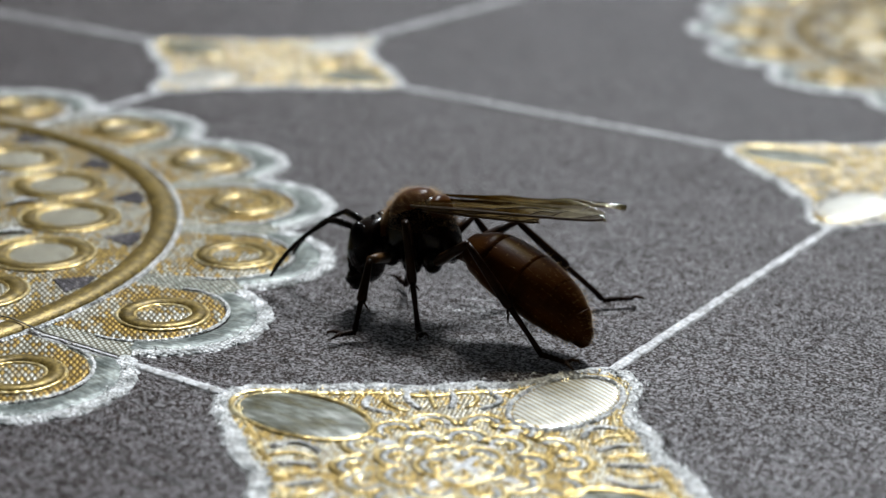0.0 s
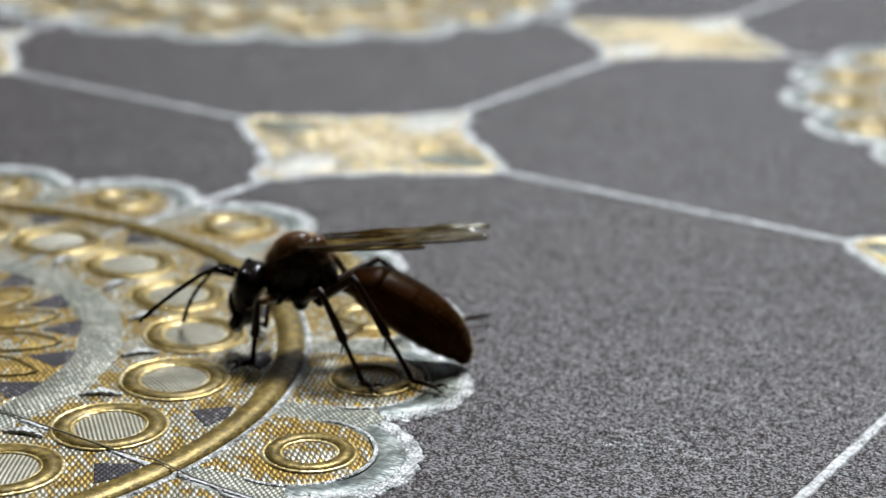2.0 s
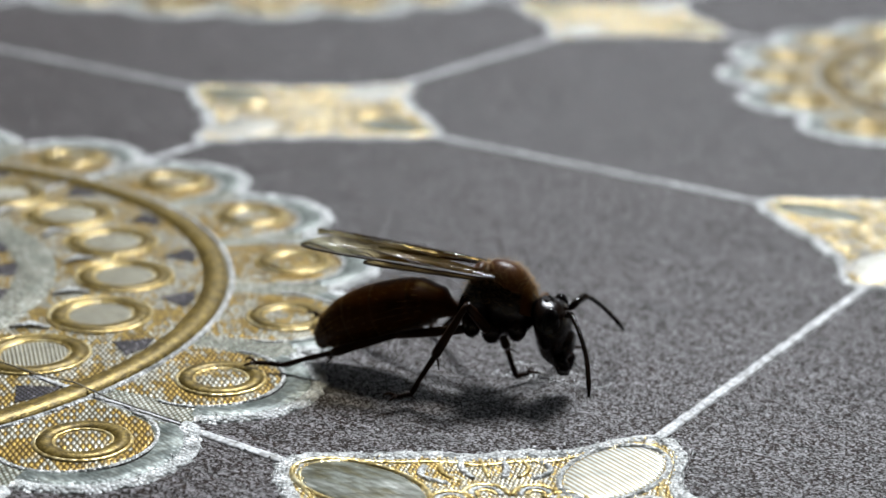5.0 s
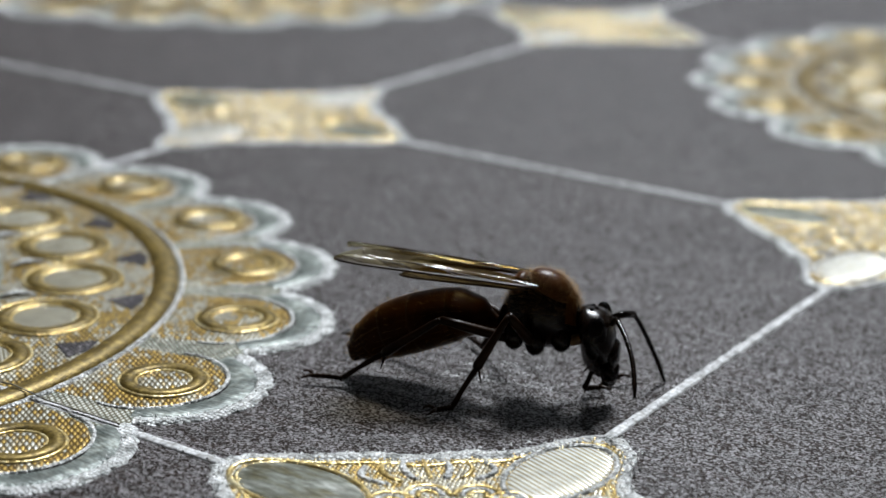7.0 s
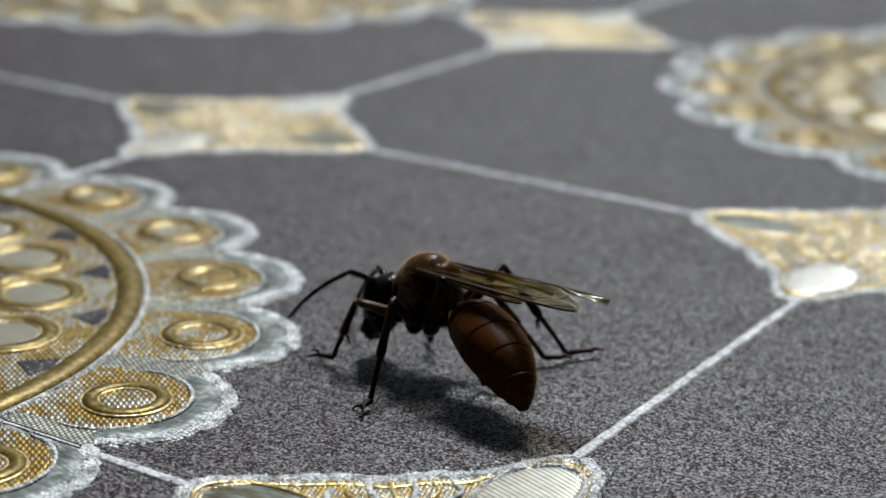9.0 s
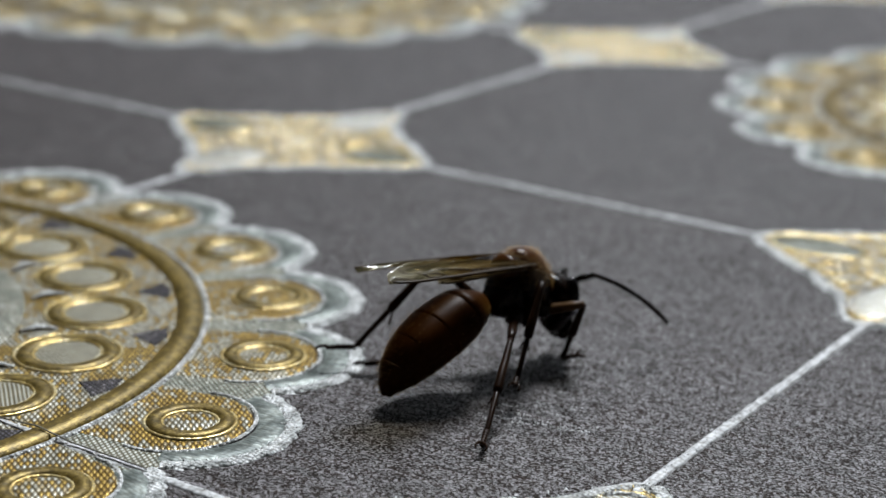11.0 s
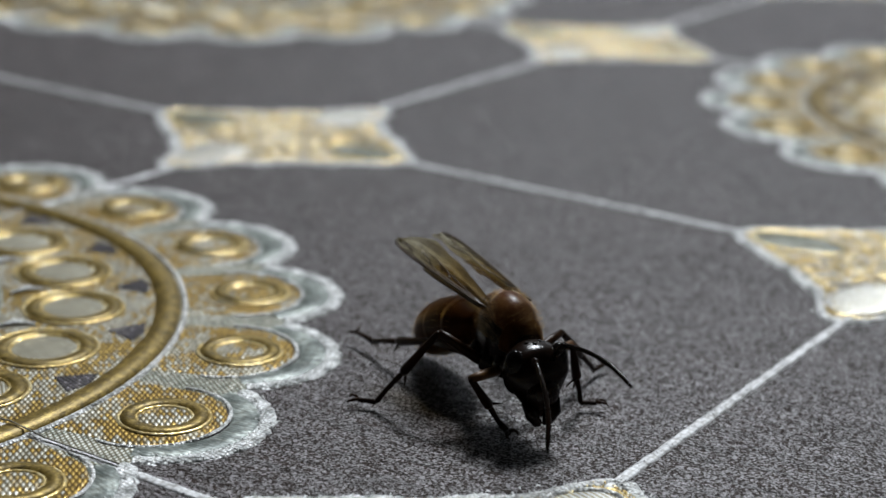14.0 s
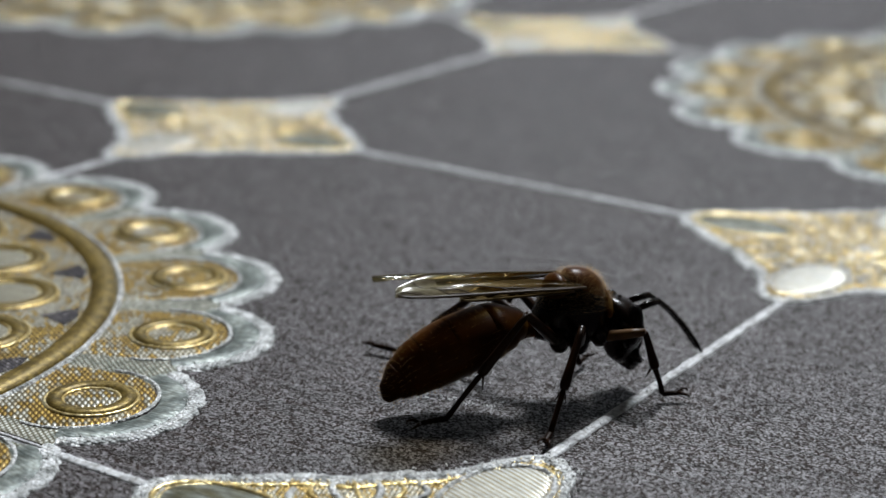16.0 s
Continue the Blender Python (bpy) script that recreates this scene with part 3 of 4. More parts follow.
def motif_outline(shrink, n=96, rough=0.0, seed=1):
    g = random.Random(seed)
    return [((motif_radius(a, shrink) + g.uniform(-rough, rough)) * math.cos(a), (motif_radius(a, shrink) + g.uniform(-rough, rough)) * math.sin(a)) for a in [2 * math.pi * k / n for k in range(n)]]


def motif_meshes():
    out = []
    bm = bmesh.new()
    band(bm, motif_outline(0.020, 260), motif_outline(0.0, 260, 0.0032 * U), H * 1.5)
    loop_ = motif_outline(0.009, 260)
    boucle(bm, loop_ + loop_[:1], 0.011 * U, H * 1.7, 1100, 0.00024, 5)
    out.append(("fringe", finish(bm, "fringe", SILVER_RIM), Matrix()))
    bm = bmesh.new()
    plate(bm, motif_outline(0.016), H * 0.9, 0.0, 0.0, 0.97)
    out.append(("gold_ground", finish(bm, "gold_ground", GOLD_PALE, False), Matrix()))
    bm = bmesh.new()
    band(bm, motif_outline(0.031), motif_outline(0.025), H * 1.2, H * 0.5)
    loop_ = motif_outline(0.027, 260)
    boucle(bm, loop_ + loop_[:1], 0.008 * U, H * 1.5, 700, 0.00020, 6, H * 0.5)
    out.append(("outline", finish(bm, "outline", GOLD_BRIGHT), Matrix()))
    for k in range(4):
        m = pose(0, 0, 0, 0, 0, 90 * k)
        along = (k % 2 == 0)
        bm = bmesh.new()
        plate(bm, circle(0.064 * U, 30, 0.158 * U, 0, 0.037 * U), H * 1.0, H * 0.6, H * (1.2 if along else 0.35), 0.9)
        out.append(("satin_leaf", finish(bm, "satin_leaf", GREEN_SATIN if along else WHITE_SATIN), m))
        bm = bmesh.new()
        band(bm, circle(0.064 * U, 36, 0.158 * U, 0, 0.037 * U), circle(0.070 * U, 36, 0.158 * U, 0, 0.043 * U), H * 1.4, H * 0.7)
        out.append(("leaf_border", finish(bm, "leaf_border", GOLD_BRIGHT if along else SILVER_RIM), m))
    # slender ribs in the gaps between the leaves
    for k in range(4):
        for q in range(-3, 4):
            a = radians(45 + 90 * k + q * 6.5)
            bm = bmesh.new()
            pts = []
            for w in range(7):
                f = w / 6
                r = (0.112 + 0.040 * f) * U
                aa = a + (0.10 * q / 3) * math.sin(f * 3.1)
                pts.append((r * math.cos(aa), r * math.sin(aa), H * (0.75 + 0.35 * math.sin(math.pi * f))))
            tube(bm, pts, (0.0034 if q % 2 else 0.0024) * U, 6, 0.6)
            out.append(("rib", finish(bm, "rib", SILVER_RIM if q % 2 else GOLD_BRIGHT), Matrix()))
    # knotted loops all over the field between the leaves
    for mat_, seed, name in ((GOLD_BRIGHT, 31, "gold_boucle"), (SILVER_RIM, 32, "white_boucle")):
        bm = bmesh.new()
        for q, (r, count) in enumerate(((0.03, 90), (0.06, 170), (0.09, 260), (0.118, 330), (0.142, 260))):
            ring_ = circle(r * U, 64)
            boucle(bm, ring_ + ring_[:1], 0.018 * U, H * 0.6, count, 0.00019, seed + 7 * q, H * 0.7)
        out.append((name, finish(bm, name, mat_), Matrix()))
    # overlapping scales round the middle, two arcs each
    g = random.Random(12)
    for ring_r, count, off in ((0.018, 5, 0.2), (0.050, 9, 0.0), (0.082, 14, 0.2)):
        for k in range(count):
            a = 2 * math.pi * k / count + off + g.uniform(-0.06, 0.06)
            x, y = ring_r * U * math.cos(a), ring_r * U * math.sin(a)
            for r, mat_, wide in ((0.0190, GOLD_BRIGHT, 0.0030), (0.0130, SILVER_RIM, 0.0026), (0.0075, GOLD_BRIGHT, 0.0026)):
                bm = bmesh.new()
                arc = [a - 2.0 + 4.0 * w / 12 for w in range(13)]
                line = [(x + r * U * math.cos(b), y + r * U * math.sin(b)) for b in arc]
                tube(bm, [(*p, H * 1.05) for p in line], wide * U, 5, 0.4)
                boucle(bm, line, wide * U * 0.8, H * 0.7, int(2000 * r), 0.00017, k + int(r * 9999), H * 0.7)
                out.append(("scale_stitch", finish(bm, "scale_stitch", mat_), Matrix()))
    return out


MOTIF = motif_meshes()


def motif(x, y):
    r = new("flower_motif", MOTIF[1][1])
    r.parent = cloth
    r.matrix_basis = pose(x, y, 0)
    tagged(r, "gold flower motif with four satin leaves")
    for i, (name, me, m) in enumerate(MOTIF):
        if i != 1:
            ob = shared(name, me, r, m)
            if name.endswith("boucle"):
                tagged(ob, kind="stuff")
    return r


def cord_mesh(length, n=90):
    """Twisted cord: a low half-round with slanting strands."""
    g = random.Random(9)
    bm = bmesh.new()
    w = 0.0058 * U
    rings = []
    for k in range(n + 1):
        x = length * k / n
        s = 1 + 0.10 * math.sin(k * 1.9) + g.uniform(-0.07, 0.07)
        rings.append([(x, w * s * math.cos(a), 0.00022 * s * math.sin(a) - 0.00002) for a in [math.pi * q / 6 for q in range(7)]])
    vs = [[bm.verts.new(p) for p in r] for r in rings]
    for a, b in zip(vs, vs[1:]):
        for i in range(6):
            bm.faces.new((a[i], a[i + 1], b[i + 1], b[i]))
    boucle(bm, [(0.0, 0.0), (length * 0.5, 0.0), (length, 0.0)], w * 0.9, 0.00024, 620, 0.00024, 13)
    return finish(bm, "cord", CORD)


bm = bmesh.new()
boucle(bm, [(0.82 * U, -0.745 * U), (0.875 * U, -0.724 * U), (0.93 * U, -0.705 * U)], 0.011 * U, 0.00007, 85, 0.00017, 44)
g = random.Random(18)
for k in range(9):
    along, back, reach = g.uniform(0.0, 0.07), g.uniform(-0.022, 0.060), g.uniform(0.02, 0.05)
    x, y = (0.82 + along - 0.4 * back) * U, (-0.745 + 0.36 * along + back) * U
    boucle(bm, [(x, y), (x + reach * 0.5 * U, y + reach * 0.17 * U), (x + reach * U, y + reach * 0.36 * U)], 0.004 * U, 0.00005, int(420 * reach), 0.00013, 50 + k)
tagged(part("scuff", bm, CORD, cloth, "pale scuffed fibres"), kind="stuff")

CORD_U, CORD_V = cord_mesh(VU.length), cord_mesh(VV.length)


def joined_lobes():
    """All scallops of a far rosette in one mesh."""
    bm = bmesh.new()
    for k in range(N_LOBE):
        m = pose(0, 0, 0, 0, 0, 10.2 + 18 * k)
        for name in ("rim", "silver_border", "gold_ground", "oval_ring"):
            had = len(bm.verts)
            bm.from_mesh(LOBE[name])
            bm.verts.ensure_lookup_table()
            bmesh.ops.transform(bm, matrix=m, verts=bm.verts[had:])
    return finish(bm, "scalloped_border", SILVER)


FAR_LOBES = joined_lobes()


def on_table(x, y, reach):
    p = ROOM.inverted() @ Vector((x, y, 0))
    return TX0 + reach < p.x < TX1 - reach and TY0 + reach < p.y < TY1 - reach


for i in range(-9, 11):
    for j in range(-11, 9):
        x, y = knot(i, j)
        near = -2 <= i <= 2 and -2 <= j <= 2
        # node (0, 0) is a flower; rosettes stand on every second row
        if (j - 1) % 2 == 0 and ((j - 1) // 2 + i) % 2 == 1:
            if near:
                rosette(x, y)
            elif on_table(x, y, 0.062):
                far = shared("rosette", DISCS[0][1], cloth, pose(x, y, 0))
                for name, me in DISCS[1:5] + DISCS[6:7]:
                    shared(name, me, far, Matrix())
                tagged(shared("scalloped_border", FAR_LOBES, far, Matrix()), kind="stuff")
        elif near:
            motif(x, y)
        elif on_table(x, y, 0.024):
            far = shared("flower_motif", MOTIF[1][1], cloth, pose(x, y, 0))
            for k, (name, me, m) in enumerate(MOTIF[:11]):
                if k != 1:
                    shared(name, me, far, m)
        if on_table(x, y, 0.0) and on_table(*knot(i + 1, j), 0.0):
            shared("cord", CORD_U, cloth, pose(x, y, 0))
        if on_table(x, y, 0.0) and on_table(*knot(i, j + 1), 0.0):
            shared("cord", CORD_V, cloth, pose(x, y, 0, 0, 0, 90 + math.degrees(VTURN)))

# ---- hornet ----
hornet = new("hornet")
tagged(hornet, "dark reddish-brown hornet with amber wings walking on the tablecloth", "hornet")
# body space: x forward, y left, z up, origin in the thorax


def blob(rows, sides=24, taper=0.0):
    """A body skinned over rows of (x, z, half width, half height above, half height below)."""
    bm = bmesh.new()
    rings = []
    for x, z, w, up, down in rows:
        ring_ = []
        for k in range(sides):
            a = 2 * math.pi * k / sides
            s = math.sin(a)
            ring_.append((x * U, w * math.cos(a) * (1 - taper * max(0.0, -s)) * U, (z + (up if s > 0 else down) * s) * U))
        rings.append(ring_)
    loft(bm, rings)
    return bm


def smooth_rows(keys, n):
    """Resample body rows with a smooth curve through them."""
    ks = np.array(keys, float)
    t = np.arange(len(ks))
    out = []
    for s in np.linspace(0, len(ks) - 1, n):
        i = min(int(s), len(ks) - 2)
        f = s - i
        p0, p1, p2, p3 = ks[max(i - 1, 0)], ks[i], ks[i + 1], ks[min(i + 2, len(ks) - 1)]
        out.append(tuple(0.5 * (2 * p1 + (p2 - p0) * f + (2 * p0 - 5 * p1 + 4 * p2 - p3) * f * f + (3 * p1 - p0 - 3 * p2 + p3) * f ** 3)))
    return [(r[0], r[1], max(r[2], 0.0012), max(r[3], 0.0012), max(r[4], 0.0012)) for r in out]


# thorax: dark sides, rufous back
part("thorax", blob(smooth_rows([(-0.026, -0.014, 0.006, 0.007, 0.007), (-0.021, -0.009, 0.015, 0.017, 0.015), (-0.006, 0.000, 0.0235, 0.031, 0.029),
                                 (0.014, 0.002, 0.0270, 0.036, 0.036), (0.032, 0.0, 0.0255, 0.032, 0.033), (0.045, -0.004, 0.018, 0.022, 0.022), (0.052, -0.006, 0.009, 0.010, 0.010)], 26), 28),
     BLACK_CHITIN, hornet, "black-brown thorax")
part("scutum", blob(smooth_rows([(0.000, 0.022, 0.008, 0.010, 0.004), (0.008, 0.018, 0.0195, 0.0225, 0.006), (0.022, 0.016, 0.0225, 0.0245, 0.006), (0.036, 0.012, 0.0200, 0.0225, 0.006), (0.047, 0.008, 0.010, 0.012, 0.004)], 18), 24),
     RUFOUS, hornet, "rufous shield on the thorax")
part("scutellum", blob(smooth_rows([(-0.016, 0.018, 0.006, 0.006, 0.004), (-0.008, 0.022, 0.018, 0.014, 0.006), (0.000, 0.024, 0.015, 0.013, 0.005), (0.003, 0.024, 0.006, 0.006, 0.004)], 12), 20),
     RUFOUS, hornet)
part("pronotum_collar", blob(smooth_rows([(0.040, 0.0, 0.0232, 0.0268, 0.010), (0.0445, -0.001, 0.0205, 0.0242, 0.010), (0.049, -0.002, 0.017, 0.018, 0.010)], 8), 24), BROWN_CHITIN, hornet, "brown collar behind the head")
# fuzz of the thorax
g = random.Random(3)
bm = bmesh.new()
for k in range(4200):
    a, b = g.uniform(0, 2 * math.pi), g.uniform(0.05, 0.95)
    n = Vector((math.cos(a) * math.sqrt(max(0, 1 - b * b)), math.sin(a) * math.sqrt(max(0, 1 - b * b)), b))
    c = Vector((0.016 + n.x * 0.034, n.y * 0.0262, 0.003 + n.z * 0.0365)) * U
    d = (n + Vector((g.uniform(-0.4, 0.4), g.uniform(-0.4, 0.4), g.uniform(-0.1, 0.5)))).normalized()
    s = d.cross(Vector((g.uniform(-1, 1), g.uniform(-1, 1), 0.3))).normalized() * 0.000008
    tip = c + d * g.uniform(0.00025, 0.00085) * (1.0 if b < 0.35 else 0.85)
    c = c - d * 0.0003
    s2 = d.cross(s)
    v = [bm.verts.new(p) for p in (c + s, c - s * 0.5 + s2, c - s * 0.5 - s2, tip)]
    for q in ((0, 1, 3), (1, 2, 3), (2, 0, 3)):
        bm.faces.new([v[i] for i in q])
tagged(part("fuzz", bm, FUZZ, hornet, "fine golden hairs"), kind="stuff")

# head: a shield-shaped face, eyes, mandibles
head = part("head", blob(smooth_rows([(0.050, -0.006, 0.010, 0.010, 0.012), (0.055, -0.013, 0.026, 0.021, 0.034), (0.066, -0.018, 0.0325, 0.025, 0.041),
                                      (0.076, -0.021, 0.0300, 0.024, 0.040), (0.082, -0.024, 0.020, 0.016, 0.030), (0.0845, -0.025, 0.008, 0.008, 0.015)], 20), 28, 0.55), BLACK_CHITIN, hornet, "black head with dark eyes")
for s in (-1, 1):
    bm = bmesh.new()
    bmesh.ops.create_uvsphere(bm, u_segments=20, v_segments=14, radius=1)
    bmesh.ops.transform(bm, matrix=Matrix.Translation((0.068 * U, s * 0.0215 * U, -0.016 * U)) @ Euler((0, 0.12, s * 0.35)).to_matrix().to_4x4() @ Matrix.Diagonal((0.0105 * U, 0.0112 * U, 0.022 * U, 1)), verts=bm.verts)
    part("compound_eye", bm, EYE, head, "glossy dark kidney-shaped eye")
    bm = bmesh.new()
    tube(bm, [(0.076 * U, s * 0.0115 * U, -0.044 * U), (0.080 * U, s * 0.0105 * U, -0.055 * U), (0.080 * U, s * 0.005 * U, -0.064 * U), (0.079 * U, s * 0.002 * U, -0.067 * U)], [0.0085 * U, 0.009 * U, 0.0065 * U, 0.0015 * U], 10, 0.7)
    part("mandible", bm, BLACK_CHITIN, head)
for p in ((0.066, 0, 0.0062), (0.062, 0.0065, 0.0062), (0.062, -0.0065, 0.0062)):
    bm = bmesh.new()
    bmesh.ops.create_uvsphere(bm, u_segments=10, v_segments=8, radius=0.0024 * U, matrix=Matrix.Translation(Vector(p) * U))
    part("ocellus", bm, EYE, head)
part("clypeus", blob(smooth_rows([(0.074, -0.040, 0.012, 0.012, 0.012), (0.083, -0.036, 0.017, 0.014, 0.016), (0.0885, -0.034, 0.010, 0.008, 0.010)], 8), 18), BLACK_CHITIN, head)

# abdomen, hinged at the waist; its own space starts there
WAIST = Vector((-0.024, 0, -0.016)) * U
abdomen = new("abdomen")
abdomen.parent = hornet
abdomen.matrix_basis = Matrix.Translation(WAIST)
spine = [(0.004, 0.002, 0.006, 0.006), (-0.003, 0.001, 0.0065, 0.0065), (-0.011, 0.003, 0.0105, 0.0095), (-0.023, 0.006, 0.021, 0.018), (-0.043, 0.004, 0.0295, 0.025), (-0.066, -0.004, 0.0325, 0.0275),
         (-0.089, -0.0135, 0.0315, 0.028), (-0.110, -0.0240, 0.0265, 0.0262), (-0.1265, -0.0350, 0.0195, 0.0212), (-0.1375, -0.0460, 0.0115, 0.0135), (-0.1425, -0.0560, 0.0040, 0.0045)]


def abdomen_rings(a, b, n, swell=1.0, lip=0.0):
    """Rings across the spine between stations a and b."""
    ks = np.array(spine)
    rings = []
    for q, s in enumerate(np.linspace(a, b, n)):
        i = min(int(s), len(ks) - 2)
        f = s - i
        p0, p1, p2, p3 = ks[max(i - 1, 0)], ks[i], ks[i + 1], ks[min(i + 2, len(ks) - 1)]
        v = 0.5 * (2 * p1 + (p2 - p0) * f + (2 * p0 - 5 * p1 + 4 * p2 - p3) * f * f + (3 * p1 - p0 - 3 * p2 + p3) * f ** 3)
        d = (p2 - p1)[:2]
        d = Vector((d[0], 0, d[1])).normalized()
        up = Vector((-d.z, 0, d.x)) if d.x > 0 else Vector((d.z, 0, -d.x))
        k = swell + lip * (q / (n - 1)) ** 2
        rw, rh = max(v[2], 0.001) * k * U, max(v[3], 0.001) * k * U
        c = Vector((v[0], 0, v[1])) * U
        rings.append([c + Vector((0, 1, 0)) * rw * math.cos(t) + up * rh * math.sin(t) for t in [2 * math.pi * m / 28 for m in range(28)]])
    return rings


stations = [(0, 2.2), (2.0, 4.1), (3.9, 5.6), (5.45, 6.9), (6.8, 8.1), (8.0, 10)]
for k, (a, b) in enumerate(stations):
    bm = bmesh.new()
    loft(bm, abdomen_rings(a, b, 12, 1.0 - 0.004 * (k > 0), 0.005 if k < 5 else 0.0))
    part("abdomen_segment", bm, BROWN_CHITIN, abdomen)
g = random.Random(5)
bm = bmesh.new()
for k in range(1600):
    s = g.uniform(3.5, 9.8)
    r = abdomen_rings(s, min(10, s + 0.05), 2)[0]
    c0 = sum(r, Vector()) / len(r)
    p = r[g.randrange(28)]
    d = ((p - c0).normalized() + Vector((-0.7, g.uniform(-0.3, 0.3), g.uniform(-0.3, 0.2)))).normalized()
    w = d.cross(Vector((0.2, 1, 0.4))).normalized() * 0.000007
    v = [bm.verts.new(q) for q in (p + w, p - w, p + d * g.uniform(0.0002, 0.0006), p + d.cross(w).normalized() * 0.000007)]
    for q in ((0, 1, 2), (1, 3, 2), (3, 0, 2)):
        bm.faces.new([v[i] for i in q])
tagged(part("bristles", bm, FUZZ, abdomen), kind="stuff")


# wings: folded lengthwise, fore wing over hind wing
def wing_outline(length, width, n=22):
    lead, trail = [], []
    for k in range(n + 1):
        f = k / n
        f = 1 - (1 - f) ** 1.35
        full = (0.10 + 0.90 * f ** 0.7) * math.sqrt(max(0.0, 1 - f ** 7))
        lead.append((-length * f, width * 0.26 * full))
        trail.append((-length * f * 0.99, -width * (0.06 + 0.72 * full)  if f < 0.999 else -width * 0.02))
    return lead, trail


def wing_relief(x, f, across, length):
    """Lengthwise pleats, with crosswise waves towards the tip."""
    s = -x / length
    pleat = 0.0090 * math.sin(f * 13 + 2.2 * s) * min(1, s * 4)
    wave = 0.0120 * math.sin(s * 19 + f * 6) * f * s
    return length * (pleat + wave) - 0.12 * across * f


def wing_mesh(length, width):
    lead, trail = wing_outline(length, width)
    bm = bmesh.new()
    grid = []
    for (ax, ay), (bx, by) in zip(lead, trail):
        row = []
        for q in range(19):
            f = q / 18
            x, y = ax + (bx - ax) * f, ay + (by - ay) * f
            z = wing_relief(x, f, y - ay, length)
            row.append(bm.verts.new((x, y, z)))
        grid.append(row)
    for a, b in zip(grid, grid[1:]):
        for i in range(18):
            bm.faces.new((a[i], a[i + 1], b[i + 1], b[i]))
    return bm, grid


def vein_runs(length, width):
    lead, trail = wing_outline(length, width)
    n = len(lead) - 1

    def at(f, q):
        s = f * n
        i = min(int(s), n - 1)
        r = s - i
        ax, ay = (lead[i][k] * (1 - r) + lead[i + 1][k] * r for k in (0, 1))
        bx, by = (trail[i][k] * (1 - r) + trail[i + 1][k] * r for k in (0, 1))
        x, y = ax + (bx - ax) * q, ay + (by - ay) * q
        z = wing_relief(x, q, y - ay, length)
        return (x, y, z)

    runs = [([(f, 0.0) for f in np.linspace(0, 0.97, 16)], 0.0024), ([(f, 0.10) for f in np.linspace(0.02, 0.66, 12)], 0.0018), ([(f, 0.16 + 0.22 * f) for f in np.linspace(0.03, 0.62, 12)], 0.0015),
            ([(f, 0.30 + 0.40 * f) for f in np.linspace(0.05, 0.70, 12)], 0.0014), ([(0.62, 0.08), (0.70, 0.22), (0.84, 0.06)], 0.0013), ([(0.38, 0.12), (0.42, 0.24)], 0.0012),
            ([(0.50, 0.27), (0.56, 0.40), (0.66, 0.44), (0.62, 0.30)], 0.0012), ([(0.30, 0.24), (0.36, 0.44)], 0.0012), ([(0.66, 0.44), (0.76, 0.62), (0.80, 0.9)], 0.0010), ([(0.70, 0.24), (0.82, 0.34), (0.92, 0.4)], 0.0010)]
    return [([at(*p) for p in pts], r * U * (0.66 if k == 0 else 0.52)) for k, (pts, r) in enumerate(runs)]


WINGS = []
for s in (-1, 1):
    for name, length, width, label in (("forewing", 0.194, 0.037, "smoky amber forewing folded lengthwise"), ("hindwing", 0.118, 0.022, "smaller amber hindwing")):
        w = new(name)
        w.parent = hornet
        bm, _ = wing_mesh(length * U, width * U)
        if s < 0:
            bmesh.ops.scale(bm, vec=(1, -1, 1), verts=bm.verts)
        wing_ob = part("membrane", bm, MEMBRANE, w)
        for pts, r in vein_runs(length * U, width * U):
            bm = bmesh.new()
            tube(bm, [(p[0], s * p[1], p[2]) for p in pts], r, 5, 0.8)
            part("vein", bm, VEIN, w)
        tagged(w, label)
        z = 0.030 if name == "forewing" else 0.0275
        w.matrix_basis = pose(0.014 * U if name == "forewing" else 0.002 * U, s * 0.0225 * U, z * U, s * -10, 4.6 if name == "forewing" else 3, s * -0.6)
        WINGS.append(w)


# antennae: scape and flagellum, each a part that swings at the face
ANT = {}
for s in (-1, 1):
    a = new("antenna")
    a.parent = hornet
    bm = bmesh.new()
    tube(bm, [(0, 0, 0), (0.010 * U, 0, 0.004 * U), (0.024 * U, 0, 0.007 * U)], [0.0030 * U, 0.0038 * U, 0.0034 * U], 8)
    part("scape", bm, BLACK_CHITIN, a)
    bm = bmesh.new()
    pts, rad = [], []
    x, z, ang = 0.024 * U, 0.007 * U, 0.42
    for k in range(33):
        pts.append((x, 0.0004 * math.sin(k * 0.09), z))
        rad.append((0.0022 + 0.0003 * (k % 3 == 0)) * U * (1 if k < 30 else 0.7))
        x += 0.0029 * U * math.cos(ang)
        z -= 0.0029 * U * math.sin(ang)
        ang += 0.014
    tube(bm, pts, rad, 8)
    part("flagellum", bm, BLACK_CHITIN, a)
    ANT[s] = a

# legs: femur, tibia and tarsus, posed by the walking rows
LEG_SPEC = {
    "front": ((0.036, 0.017, -0.024), 0.045, 0.068, 0.017, (0.070, 0.062)),
    "mid": ((0.012, 0.020, -0.028), 0.056, 0.100, 0.019, (-0.070, 0.108)),
    "hind": ((-0.008, 0.019, -0.024), 0.072, 0.118, 0.032, (-0.190, 0.085)),
}


def segment(name, length, r0, r1, r2, material):
    bm = bmesh.new()
    tube(bm, [(0, 0, 0), (length * 0.25, 0, 0), (length * 0.7, 0, 0), (length, 0, 0)], [r0 * U, r1 * U, r1 * 0.9 * U, r2 * U], 9)
    return part(name, bm, material, hornet)


